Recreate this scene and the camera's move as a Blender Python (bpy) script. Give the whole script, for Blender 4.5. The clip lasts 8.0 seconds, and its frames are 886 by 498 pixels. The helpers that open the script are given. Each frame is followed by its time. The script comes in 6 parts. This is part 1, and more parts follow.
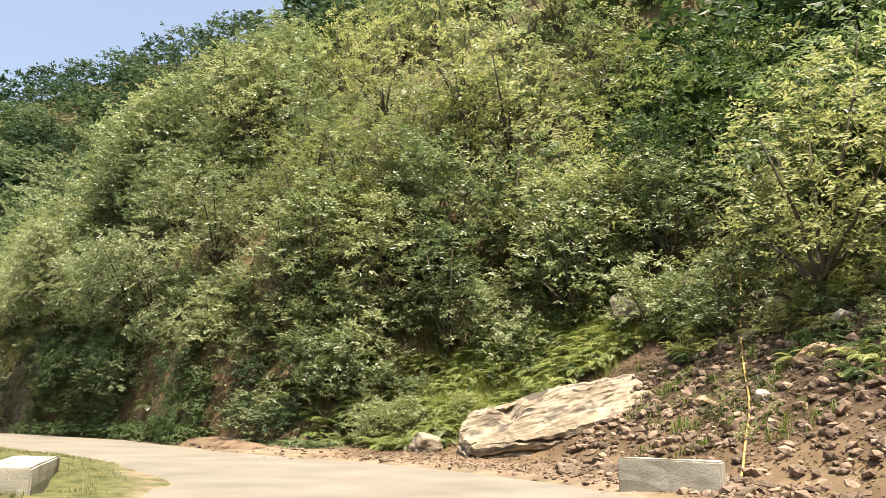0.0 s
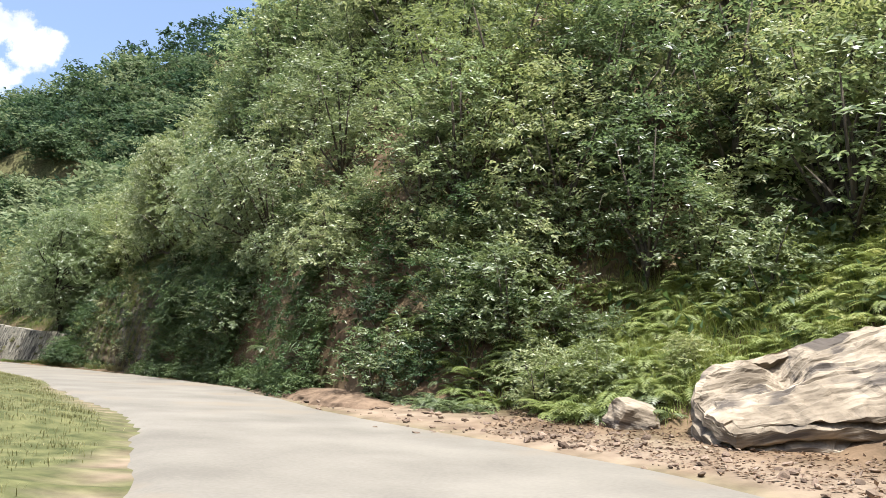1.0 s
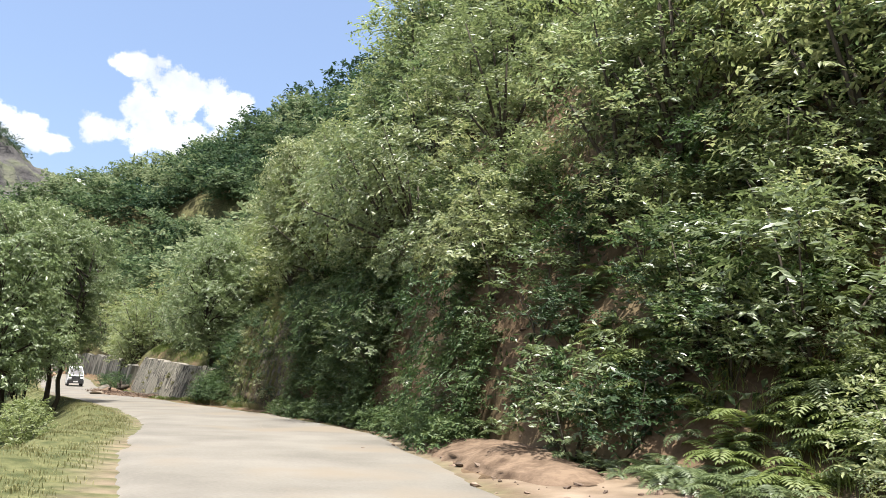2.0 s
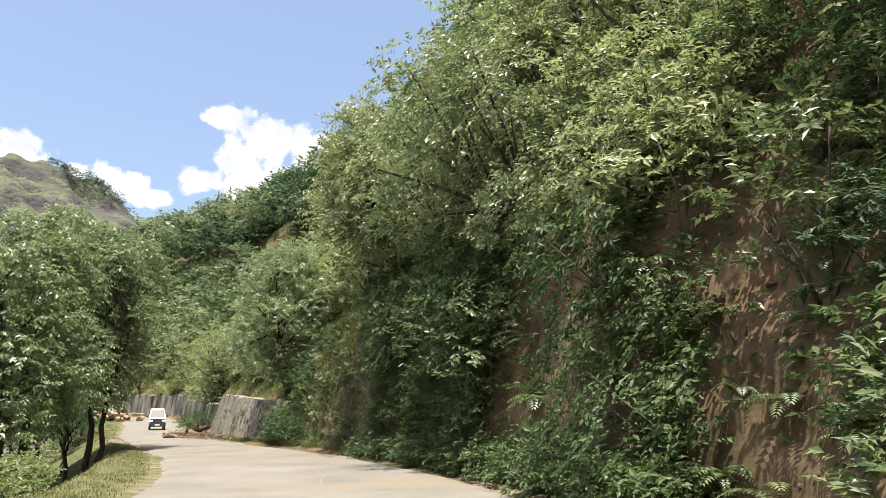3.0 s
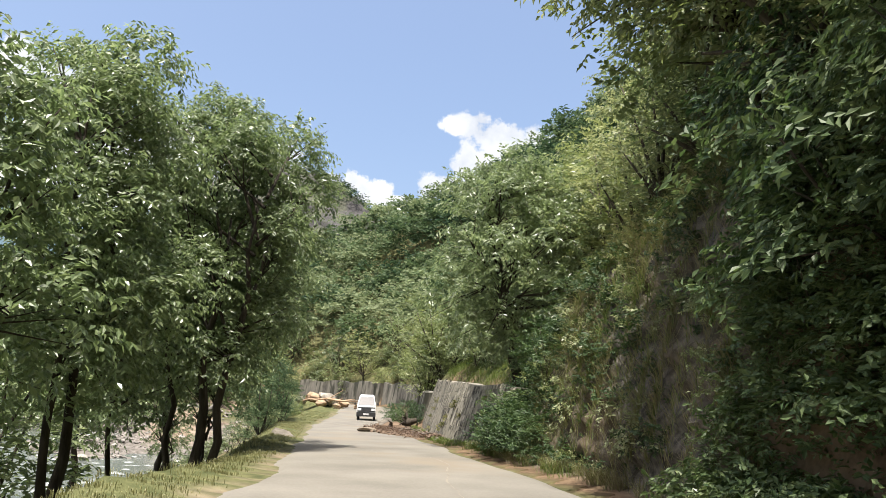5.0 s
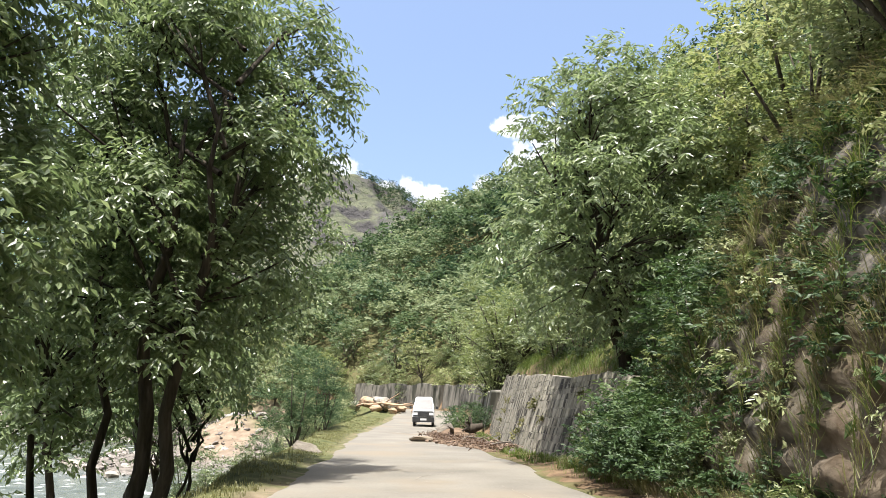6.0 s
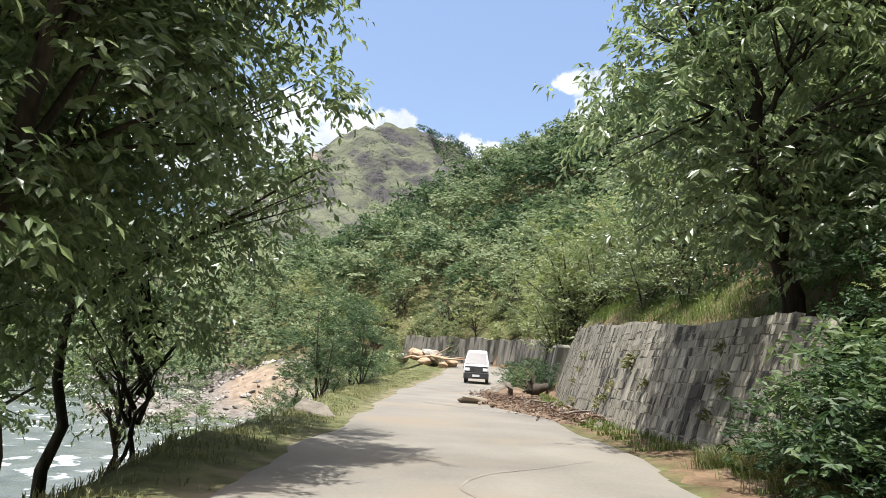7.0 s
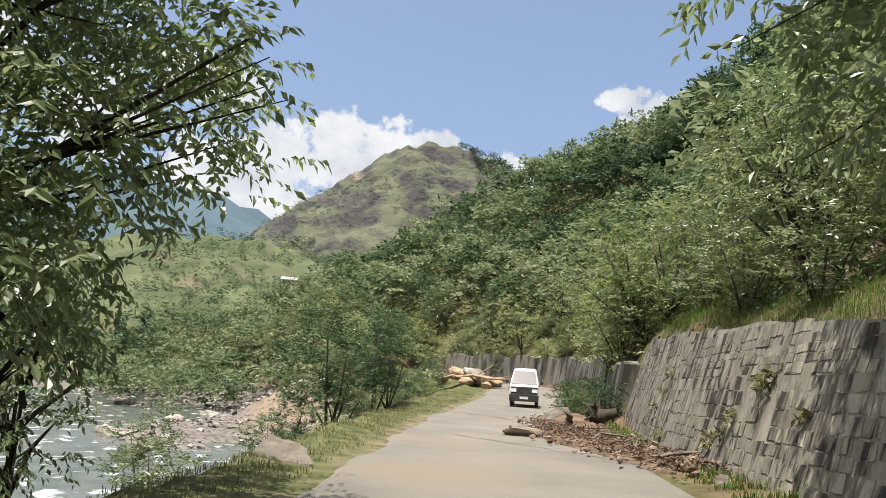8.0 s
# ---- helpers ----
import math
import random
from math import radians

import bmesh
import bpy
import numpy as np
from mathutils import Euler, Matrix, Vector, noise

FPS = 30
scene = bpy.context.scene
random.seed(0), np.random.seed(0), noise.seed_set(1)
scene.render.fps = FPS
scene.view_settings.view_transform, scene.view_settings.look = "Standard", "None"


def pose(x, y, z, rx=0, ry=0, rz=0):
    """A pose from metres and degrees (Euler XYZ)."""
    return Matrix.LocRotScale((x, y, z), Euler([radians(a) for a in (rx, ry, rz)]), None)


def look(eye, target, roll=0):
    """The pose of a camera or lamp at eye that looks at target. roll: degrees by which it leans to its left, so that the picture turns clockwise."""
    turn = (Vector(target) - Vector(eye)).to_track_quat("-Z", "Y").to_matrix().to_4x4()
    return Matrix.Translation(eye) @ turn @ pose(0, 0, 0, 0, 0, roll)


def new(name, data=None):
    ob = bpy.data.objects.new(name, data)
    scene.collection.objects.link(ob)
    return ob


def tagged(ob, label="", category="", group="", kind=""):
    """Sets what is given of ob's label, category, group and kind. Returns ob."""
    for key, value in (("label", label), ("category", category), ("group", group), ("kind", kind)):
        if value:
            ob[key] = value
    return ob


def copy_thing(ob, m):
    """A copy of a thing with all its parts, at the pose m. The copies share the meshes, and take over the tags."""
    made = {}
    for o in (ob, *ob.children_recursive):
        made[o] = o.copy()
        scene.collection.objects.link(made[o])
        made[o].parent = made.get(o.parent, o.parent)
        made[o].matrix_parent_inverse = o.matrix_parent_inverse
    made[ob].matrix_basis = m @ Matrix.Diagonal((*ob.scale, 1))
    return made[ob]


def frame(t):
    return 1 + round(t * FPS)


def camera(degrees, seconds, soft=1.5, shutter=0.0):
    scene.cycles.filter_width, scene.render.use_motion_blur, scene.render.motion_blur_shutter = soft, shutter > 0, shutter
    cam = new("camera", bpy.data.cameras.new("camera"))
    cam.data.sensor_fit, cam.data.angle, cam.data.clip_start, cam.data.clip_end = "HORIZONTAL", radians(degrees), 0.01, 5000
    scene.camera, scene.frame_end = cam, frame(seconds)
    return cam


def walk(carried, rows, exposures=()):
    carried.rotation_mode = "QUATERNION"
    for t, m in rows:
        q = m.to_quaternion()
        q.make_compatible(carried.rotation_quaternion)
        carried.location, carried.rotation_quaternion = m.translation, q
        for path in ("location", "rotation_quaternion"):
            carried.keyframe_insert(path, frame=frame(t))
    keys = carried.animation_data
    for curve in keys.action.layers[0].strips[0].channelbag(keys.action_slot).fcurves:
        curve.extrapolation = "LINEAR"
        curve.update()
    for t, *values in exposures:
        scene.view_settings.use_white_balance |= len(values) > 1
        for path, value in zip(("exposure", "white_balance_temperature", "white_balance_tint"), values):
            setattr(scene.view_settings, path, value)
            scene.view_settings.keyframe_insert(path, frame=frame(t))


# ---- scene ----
cam = camera(61.0, 8.0, 0.8)
PATH = [
    (0, (-0.085, 2.219, 1.306), (-0.233, 4.401, 1.792), 0.8),
    (0.5, (-0.850, 6.875, 1.237), (-1.208, 9.049, 1.645), 1.8),
    (1, (-1.808, 11.288, 1.338), (-2.409, 13.419, 1.668), 2.5),
    (1.5, (-3.174, 15.254, 1.315), (-4.095, 17.265, 1.671), 4.1),
    (2, (-4.927, 18.891, 1.418), (-5.990, 20.822, 1.819), 1.8),
    (2.2, (-5.762, 20.316, 1.426), (-6.862, 22.226, 1.820), 1.0),
    (3.3, (-11.193, 27.418, 1.344), (-12.579, 29.109, 1.826), -0.4),
    (3.5, (-12.231, 28.567, 1.326), (-13.707, 30.189, 1.788), 0.9),
    (4, (-14.948, 31.216, 1.209), (-16.575, 32.692, 1.653), 2.5),
    (4.5, (-17.678, 33.657, 1.226), (-19.409, 35.019, 1.637), 3.3),
    (4.7, (-18.893, 34.632, 1.221), (-20.630, 35.965, 1.689), 3.0),
    (5.8, (-26.223, 39.812, 1.225), (-28.072, 40.997, 1.664), 0.9),
    (6, (-27.401, 40.538, 1.199), (-29.260, 41.694, 1.675), 1.0),
    (6.5, (-30.389, 42.331, 1.169), (-32.289, 43.449, 1.568), 1.5),
    (7, (-33.111, 43.914, 1.174), (-35.072, 44.940, 1.518), 3.3),
    (7.5, (-35.696, 45.350, 1.181), (-37.667, 46.340, 1.567), 3.5),
    (8, (-38.013, 46.659, 1.195), (-40.024, 47.562, 1.589), 3.4),
]
walk(cam, [(t, look(eye, target, roll)) for t, eye, target, roll in PATH], [(0, 1.30, 7300, 10), (0.5, 1.28, 6300, 10), (1.5, 1.05, 6050, 10), (2.2, 1.15, 6300, 10), (3.3, 1.05, 6500, 10), (4.0, 0.88, 6500, 10), (4.7, 0.92, 6450, 10), (5.8, 1.22, 6250, 10), (6.5, 1.2, 6200, 10), (7.0, 1.02, 6100, 10), (7.5, 0.92, 6250, 10), (8, 0.7, 6400, 10)])

# ---- light and sky ----
SUN_EL, SUN_AZ = 76.0, 148.0          # degrees; azimuth clockwise from +y
sun_dir = Vector((math.sin(radians(SUN_AZ)) * math.cos(radians(SUN_EL)), math.cos(radians(SUN_AZ)) * math.cos(radians(SUN_EL)), math.sin(radians(SUN_EL))))
world = bpy.data.worlds.new("sky")
scene.world = world
world.use_nodes = True
wn = world.node_tree.nodes
sky = wn.new("ShaderNodeTexSky")
sky.sky_type, sky.sun_disc = "NISHITA", False
sky.sun_elevation, sky.sun_rotation = radians(SUN_EL), radians(SUN_AZ)
sky.air_density, sky.dust_density, sky.ozone_density = 1.0, 4.5, 0.8
wl = world.node_tree.links
wl.new(sky.outputs[0], wn["Background"].inputs[0])
wn["Background"].inputs[1].default_value = 0.13


def node_math(kind, a, b=None, c=None):
    """A math node of the sky; each input a socket or a number."""
    k = wn.new("ShaderNodeMath")
    k.operation = kind
    for slot, value in zip(k.inputs, (a, b, c)):
        if value is None:
            continue
        if isinstance(value, (int, float)):
            slot.default_value = value
        else:
            wl.new(value, slot)
    return k.outputs[0]


# fair-weather clouds: billows given by bearing, elevation, half width and half height in degrees
way_in, way_xyz, bearing = wn.new("ShaderNodeTexCoord"), wn.new("ShaderNodeSeparateXYZ"), wn.new("ShaderNodeCombineXYZ")
wl.new(way_in.outputs["Generated"], way_xyz.inputs[0])
wl.new(node_math("MULTIPLY", node_math("ARCTAN2", node_math("MULTIPLY", way_xyz.outputs[0], -1.0), way_xyz.outputs[1]), 57.2958), bearing.inputs[0])
wl.new(node_math("MULTIPLY", node_math("ARCSINE", way_xyz.outputs[2]), 57.2958), bearing.inputs[1])


def sky_noise(scale, detail, rough=0.6):
    k = wn.new("ShaderNodeTexNoise")
    k.inputs["Scale"].default_value, k.inputs["Detail"].default_value, k.inputs["Roughness"].default_value = scale, detail, rough
    wl.new(bearing.outputs[0], k.inputs[0])
    return k.outputs[0]


def cloud(billows, so_far=None):
    for az, el, wide, high in billows:
        off, size, far_off = wn.new("ShaderNodeVectorMath"), wn.new("ShaderNodeVectorMath"), wn.new("ShaderNodeVectorMath")
        off.operation, size.operation, far_off.operation = "SUBTRACT", "MULTIPLY", "LENGTH"
        off.inputs[1].default_value, size.inputs[1].default_value = (az, el, 0), (1 / wide, 1 / high, 0)
        wl.new(bearing.outputs[0], off.inputs[0]), wl.new(off.outputs[0], size.inputs[0]), wl.new(size.outputs[0], far_off.inputs[0])
        body = node_math("SUBTRACT", 1.0, far_off.outputs["Value"])
        so_far = body if so_far is None else node_math("SMOOTH_MAX", so_far, body, 0.25)
    return so_far


heap = cloud([(74.5, 17.6, 3.4, 2.9), (79, 15.8, 5.0, 4.0), (80.5, 11.5, 7.0, 4.0), (72.5, 15.0, 5.0, 4.2), (70, 16.8, 3.6, 3.5), (66.4, 17.2, 2.4, 2.2), (84, 14.6, 4.5, 3.6), (82.5, 20.6, 2.6, 2.0), (85.5, 21, 3.2, 2.6), (92, 17, 5, 5), (101, 20, 6, 5)])
heap = cloud([(52.4, 21.7, 2.4, 1.3), (49.3, 20.0, 2.6, 2.2), (51.6, 18.6, 2.2, 2.1), (46.0, 19.6, 2.6, 2.2), (54.2, 16.9, 2.3, 1.2), (50, 17, 4, 2)], heap)
heap = cloud([(60.8, 17.0, 1.5, 1.2), (59.2, 16.2, 2.0, 1.2), (57.8, 15.4, 1.8, 1.0), (62.6, 16.6, 1.2, 1.0)], heap)
heap = cloud([(130, 24, 9, 5), (152, 30, 8, 4), (185, 22, 12, 5), (-60, 26, 9, 4), (-100, 20, 12, 5), (-140, 27, 9, 4)], heap)
heap = node_math("ADD", heap, node_math("MULTIPLY", node_math("SUBTRACT", sky_noise(0.55, 9, 0.62), 0.5), 1.9))
veil, shade_of = wn.new("ShaderNodeMapRange"), wn.new("ShaderNodeValToRGB")
veil.interpolation_type = "SMOOTHSTEP"
veil.inputs["From Min"].default_value, veil.inputs["From Max"].default_value = 0.12, 0.42
wl.new(heap, veil.inputs["Value"])
shade_of.color_ramp.elements[0].position, shade_of.color_ramp.elements[1].position = 0.3, 0.66
shade_of.color_ramp.elements[0].color, shade_of.color_ramp.elements[1].color = (0.40, 0.42, 0.46, 1), (0.60, 0.60, 0.60, 1)
wl.new(sky_noise(0.3, 6, 0.55), shade_of.inputs[0])
white, both = wn.new("ShaderNodeBackground"), wn.new("ShaderNodeMixShader")
wl.new(shade_of.outputs[0], white.inputs[0])
wl.new(veil.outputs[0], both.inputs[0]), wl.new(wn["Background"].outputs[0], both.inputs[1]), wl.new(white.outputs[0], both.inputs[2])
wl.new(both.outputs[0], wn["World Output"].inputs[0])
sun_lamp = bpy.data.lights.new("sun", "SUN")
sun_lamp.energy, sun_lamp.angle, sun_lamp.color = 4.9, radians(0.6), (1.0, 0.95, 0.86)
new("sun", sun_lamp).matrix_world = look(sun_dir * 200, (0, 0, 0))


# ---- materials ----
def material(name, dark, light, scale=4.0, rough=0.8, bump=0.3, fine=40.0, spec=0.3, stretch=(1, 1, 1), spots=None, metal=0.0):
    """Two-scale noise between two colours, with fine relief; spots: (colour, scale, threshold)."""
    m = bpy.data.materials.new(name)
    m.use_nodes = True
    n, l = m.node_tree.nodes, m.node_tree.links
    b = n["Principled BSDF"]
    tc, mp = n.new("ShaderNodeTexCoord"), n.new("ShaderNodeMapping")
    mp.inputs["Scale"].default_value = stretch
    l.new(tc.outputs["Object"], mp.inputs[0])
    big, small = n.new("ShaderNodeTexNoise"), n.new("ShaderNodeTexNoise")
    big.inputs["Scale"].default_value, big.inputs["Detail"].default_value = scale, 6
    small.inputs["Scale"].default_value, small.inputs["Detail"].default_value = fine, 4
    l.new(mp.outputs[0], big.inputs[0]), l.new(mp.outputs[0], small.inputs[0])
    mix = n.new("ShaderNodeMath")
    mix.operation = "MULTIPLY_ADD"
    mix.inputs[1].default_value = 0.35
    l.new(small.outputs[0], mix.inputs[0]), l.new(big.outputs[0], mix.inputs[2])
    ramp = n.new("ShaderNodeValToRGB")
    ramp.color_ramp.elements[0].position, ramp.color_ramp.elements[1].position = 0.48, 0.86
    ramp.color_ramp.elements[0].color, ramp.color_ramp.elements[1].color = (*dark, 1), (*light, 1)
    l.new(mix.outputs[0], ramp.inputs[0])
    colour = ramp.outputs[0]
    if spots:
        sp = n.new("ShaderNodeTexNoise")
        sp.inputs["Scale"].default_value, sp.inputs["Detail"].default_value = spots[1], 5
        l.new(mp.outputs[0], sp.inputs[0])
        sr = n.new("ShaderNodeValToRGB")
        sr.color_ramp.elements[0].position, sr.color_ramp.elements[1].position = spots[2], spots[2] + 0.1
        l.new(sp.outputs[0], sr.inputs[0])
        mx = n.new("ShaderNodeMix")
        mx.data_type = "RGBA"
        l.new(sr.outputs[0], mx.inputs[0]), l.new(colour, mx.inputs[6])
        mx.inputs[7].default_value = (*spots[0], 1)
        colour = mx.outputs[2]
    l.new(colour, b.inputs["Base Color"])
    bm_ = n.new("ShaderNodeBump")
    bm_.inputs["Strength"].default_value, bm_.inputs["Distance"].default_value = bump, 0.05
    l.new(mix.outputs[0], bm_.inputs["Height"]), l.new(bm_.outputs[0], b.inputs["Normal"])
    b.inputs["Roughness"].default_value, b.inputs["Specular IOR Level"].default_value, b.inputs["Metallic"].default_value = rough, spec, metal
    return m


def leaf_material(name, dark, mid, light, through_light=0.35, rough=0.5, spec=0.4, vary=0.58):
    """Leaves: colour by leaf and by plant, with light passing through the blade."""
    m = bpy.data.materials.new(name)
    m.use_nodes = True
    n, l = m.node_tree.nodes, m.node_tree.links
    b = n["Principled BSDF"]
    geo, info = n.new("ShaderNodeNewGeometry"), n.new("ShaderNodeObjectInfo")
    mix = n.new("ShaderNodeMath")
    mix.operation = "MULTIPLY_ADD"
    mix.inputs[1].default_value = 0.42
    half = n.new("ShaderNodeMath")
    half.operation = "MULTIPLY_ADD"
    half.inputs[1].default_value, half.inputs[2].default_value = vary, (0.58 - vary) / 2
    l.new(info.outputs["Random"], half.inputs[0])
    tone, plus = n.new("ShaderNodeAttribute"), n.new("ShaderNodeMath")
    tone.attribute_name, plus.operation = "tone", "ADD"
    l.new(half.outputs[0], plus.inputs[0]), l.new(tone.outputs["Fac"], plus.inputs[1])
    l.new(geo.outputs["Random Per Island"], mix.inputs[0]), l.new(plus.outputs[0], mix.inputs[2])
    ramp = n.new("ShaderNodeValToRGB")
    e = ramp.color_ramp.elements
    e[0].position, e[1].position = 0.1, 0.95
    e[0].color, e[1].color = (*dark, 1), (*light, 1)
    e.new(0.55).color = (*mid, 1)
    l.new(mix.outputs[0], ramp.inputs[0])
    tr, mx = n.new("ShaderNodeBsdfTranslucent"), n.new("ShaderNodeMixShader")
    l.new(ramp.outputs[0], b.inputs["Base Color"])
    hs = n.new("ShaderNodeHueSaturation")
    hs.inputs["Saturation"].default_value, hs.inputs["Value"].default_value, hs.inputs["Hue"].default_value = 1.1, 1.38, 0.495
    l.new(ramp.outputs[0], hs.inputs["Color"]), l.new(hs.outputs[0], tr.inputs[0])
    b.inputs["Roughness"].default_value, b.inputs["Specular IOR Level"].default_value = rough, spec
    mx.inputs[0].default_value = through_light
    l.new(b.outputs[0], mx.inputs[1]), l.new(tr.outputs[0], mx.inputs[2])
    l.new(mx.outputs[0], n["Material Output"].inputs[0])
    return m


M_ROAD = material("pale_concrete", (0.132, 0.121, 0.102), (0.192, 0.177, 0.149), 0.5, 0.9, 0.15, 18, 0.2, spots=((0.18, 0.153, 0.117), 0.22, 0.55))
M_CONCRETE = material("weathered_concrete", (0.22, 0.21, 0.17), (0.40, 0.38, 0.33), 1.6, 0.9, 0.4, 30, 0.2, spots=((0.16, 0.15, 0.12), 0.9, 0.6))
M_STAIN = material("damp_road_patch", (0.10, 0.09, 0.075), (0.2, 0.18, 0.15), 2.0, 0.7, 0.2, 20)
M_CRACK = material("crack_fill", (0.14, 0.125, 0.10), (0.24, 0.21, 0.17), 2.0, 0.9, 0.2, 20)
M_ROCK = material("pale_sandstone", (0.11, 0.088, 0.063), (0.38, 0.32, 0.24), 1.6, 0.88, 1.0, 9, 0.2, stretch=(0.4, 0.6, 3.2), spots=((0.085, 0.072, 0.06), 1.5, 0.52))
M_STONE = material("grey_stone", (0.20, 0.18, 0.15), (0.42, 0.38, 0.32), 3.0, 0.85, 0.6, 25, 0.25)
M_BANKROCK = material("brown_grey_bedrock", (0.07, 0.06, 0.048), (0.21, 0.185, 0.15), 2.2, 0.95, 1.0, 14, 0.15, stretch=(0.6, 0.6, 2.2))
M_ORANGE = material("ochre_stone", (0.24, 0.16, 0.10), (0.44, 0.32, 0.215), 1.5, 0.85, 0.6, 14, 0.2)
M_BARK = material("dark_bark", (0.022, 0.018, 0.013), (0.07, 0.058, 0.045), 6.0, 0.9, 0.8, 30, 0.15, stretch=(1, 1, 0.2))
M_TWIG = material("grey_bark", (0.035, 0.03, 0.022), (0.1, 0.085, 0.065), 8.0, 0.9, 0.5, 40, 0.15, stretch=(1, 1, 0.2))
M_WOOD = material("grey_driftwood", (0.07, 0.06, 0.05), (0.2, 0.17, 0.14), 6.0, 0.85, 0.6, 30, 0.2)
M_LEAF_TREE = leaf_material("broad_leaf", (0.06, 0.092, 0.04), (0.165, 0.215, 0.098), (0.335, 0.385, 0.205), 0.44, 0.36, 0.7)
M_LEAF_ROADSIDE = leaf_material("drooping_leaf", (0.055, 0.088, 0.036), (0.16, 0.21, 0.092), (0.34, 0.385, 0.205), 0.46, 0.36, 0.7, 0.1)
# lighter copy of the roadside leaf, sunlight on the crown put into colour
M_LEAF_WALLTREE = leaf_material("sunlit_drooping_leaf", (0.07, 0.105, 0.045), (0.19, 0.24, 0.112), (0.39, 0.43, 0.235), 0.5, 0.35, 0.75, 0.1)
M_LEAF_SHRUB = leaf_material("shrub_leaf", (0.075, 0.105, 0.042), (0.17, 0.21, 0.093), (0.38, 0.40, 0.205), 0.34, 0.40, 0.7)
M_LEAF_YELLOW = leaf_material("yellow_green_leaf", (0.105, 0.135, 0.046), (0.185, 0.22, 0.086), (0.335, 0.345, 0.165), 0.4, 0.45, 0.5)
# dark foliage; near the road its deep tone also stands in for shade
M_LEAF_DARK = leaf_material("dark_leaf_with_shade", (0.024, 0.048, 0.018), (0.055, 0.092, 0.032), (0.12, 0.16, 0.062), 0.3, 0.5, 0.3)
M_LEAF_FAR = leaf_material("woodland_leaf", (0.033, 0.062, 0.033), (0.092, 0.134, 0.063), (0.21, 0.245, 0.135), 0.33, 0.6, 0.15)
M_GRASS = leaf_material("grass_blade", (0.08, 0.12, 0.025), (0.16, 0.20, 0.05), (0.30, 0.30, 0.10), 0.35)
M_OLIVE = leaf_material("olive_grass_blade", (0.085, 0.09, 0.035), (0.16, 0.16, 0.065), (0.29, 0.275, 0.135), 0.35)
M_DRY = leaf_material("dry_grass_blade", (0.12, 0.10, 0.055), (0.19, 0.165, 0.09), (0.30, 0.265, 0.15), 0.3)


# ---- plan of the road: left edge x, y and right edge x, y ----
ROAD = [(-5.5, -60, 6.5, -60), (-5.5, -20, 6.5, -20), (-5.3, 0, 6, 0), (-5.5, 10, 4.6, 11), (-6.3, 15.6, 2.6, 16.5), (-9.4, 21, -0.8, 21.6),
        (-13, 25, -4.4, 24.8), (-17.6, 28.9, -8.8, 28.6), (-21, 32, -12.8, 33), (-24.7, 35.3, -17, 37.6), (-33, 41, -25, 43.2),
        (-39.6, 44.9, -32, 47), (-44.6, 47.6, -39, 50.6), (-49.6, 50.4, -46, 54.3), (-56, 53.8, -52, 57.6), (-62.5, 57.4, -60, 62.2),
        (-75, 65.3, -73, 70.6), (-86, 72, -83.5, 77.8), (-94, 77, -94, 83.5), (-103, 79, -106, 85), (-116, 77, -119, 83), (-145, 68, -148, 74), (-330, 32, -330, 39)]


def spline(points, step=0.5):
    """Catmull-Rom through points, as an array, with about that many metres between samples."""
    p = np.array(points, float)
    p = np.vstack([2 * p[0] - p[1], p, 2 * p[-1] - p[-2]])
    out = []
    for i in range(1, len(p) - 2):
        k = max(2, int(np.linalg.norm(p[i + 1][:2] - p[i][:2]) / step))
        t = np.linspace(0, 1, k, endpoint=False)[:, None]
        a, b, c, d = p[i - 1], p[i], p[i + 1], p[i + 2]
        out.append(0.5 * (2 * b + (c - a) * t + (2 * a - 5 * b + 4 * c - d) * t ** 2 + (3 * b - a - 3 * c + d) * t ** 3))
    out.append(p[-2][None])
    return np.vstack(out)


EDGES = spline(ROAD, 0.7)
LEFT, RIGHT = EDGES[:, :2], EDGES[:, 2:]


def side_of(line, pts):
    """Distance of each point from the line, positive to its right, and the nearest place's index along it."""
    a, b = line[:-1], line[1:]
    ab = b - a
    best = np.full(len(pts), 1e9)
    sign = np.ones(len(pts))
    at = np.zeros(len(pts))
    ll = (ab ** 2).sum(1) + 1e-9
    for i in range(0, len(pts), 4000):
        q = pts[i:i + 4000, None, :] - a[None]
        t = np.clip((q * ab[None]).sum(2) / ll, 0, 1)
        r = q - t[..., None] * ab[None]
        d = (r ** 2).sum(2)
        j = d.argmin(1)
        rows = np.arange(len(j))
        best[i:i + 4000] = np.sqrt(d[rows, j])
        cross = ab[j, 0] * q[rows, j, 1] - ab[j, 1] * q[rows, j, 0]
        sign[i:i + 4000] = np.where(cross < 0, 1, -1)
        at[i:i + 4000] = a[j, 0] + t[rows, j] * ab[j, 0]
    return best * sign, at


SLIM_R, SLIM_L = RIGHT[::3], LEFT[::3]
GRID = np.random.RandomState(3).rand(256, 256)


def fuzz(x, y, size, octaves=4):
    """Smooth value noise, about -1 to 1."""
    total, amp, out = 0, 1.0, 0
    for _ in range(octaves):
        u, v = np.asarray(x) / size + 31.7 * amp, np.asarray(y) / size + 17.3 * amp
        i, j = np.floor(u).astype(int), np.floor(v).astype(int)
        f, g = u - i, v - j
        f, g = f * f * (3 - 2 * f), g * g * (3 - 2 * g)
        n = lambda a, b: GRID[a % 256, b % 256]
        out = out + amp * ((n(i, j) * (1 - f) + n(i + 1, j) * f) * (1 - g) + (n(i, j + 1) * (1 - f) + n(i + 1, j + 1) * f) * g - 0.5)
        total += amp / 2
        amp, size = amp * 0.5, size * 0.5
    return out / total


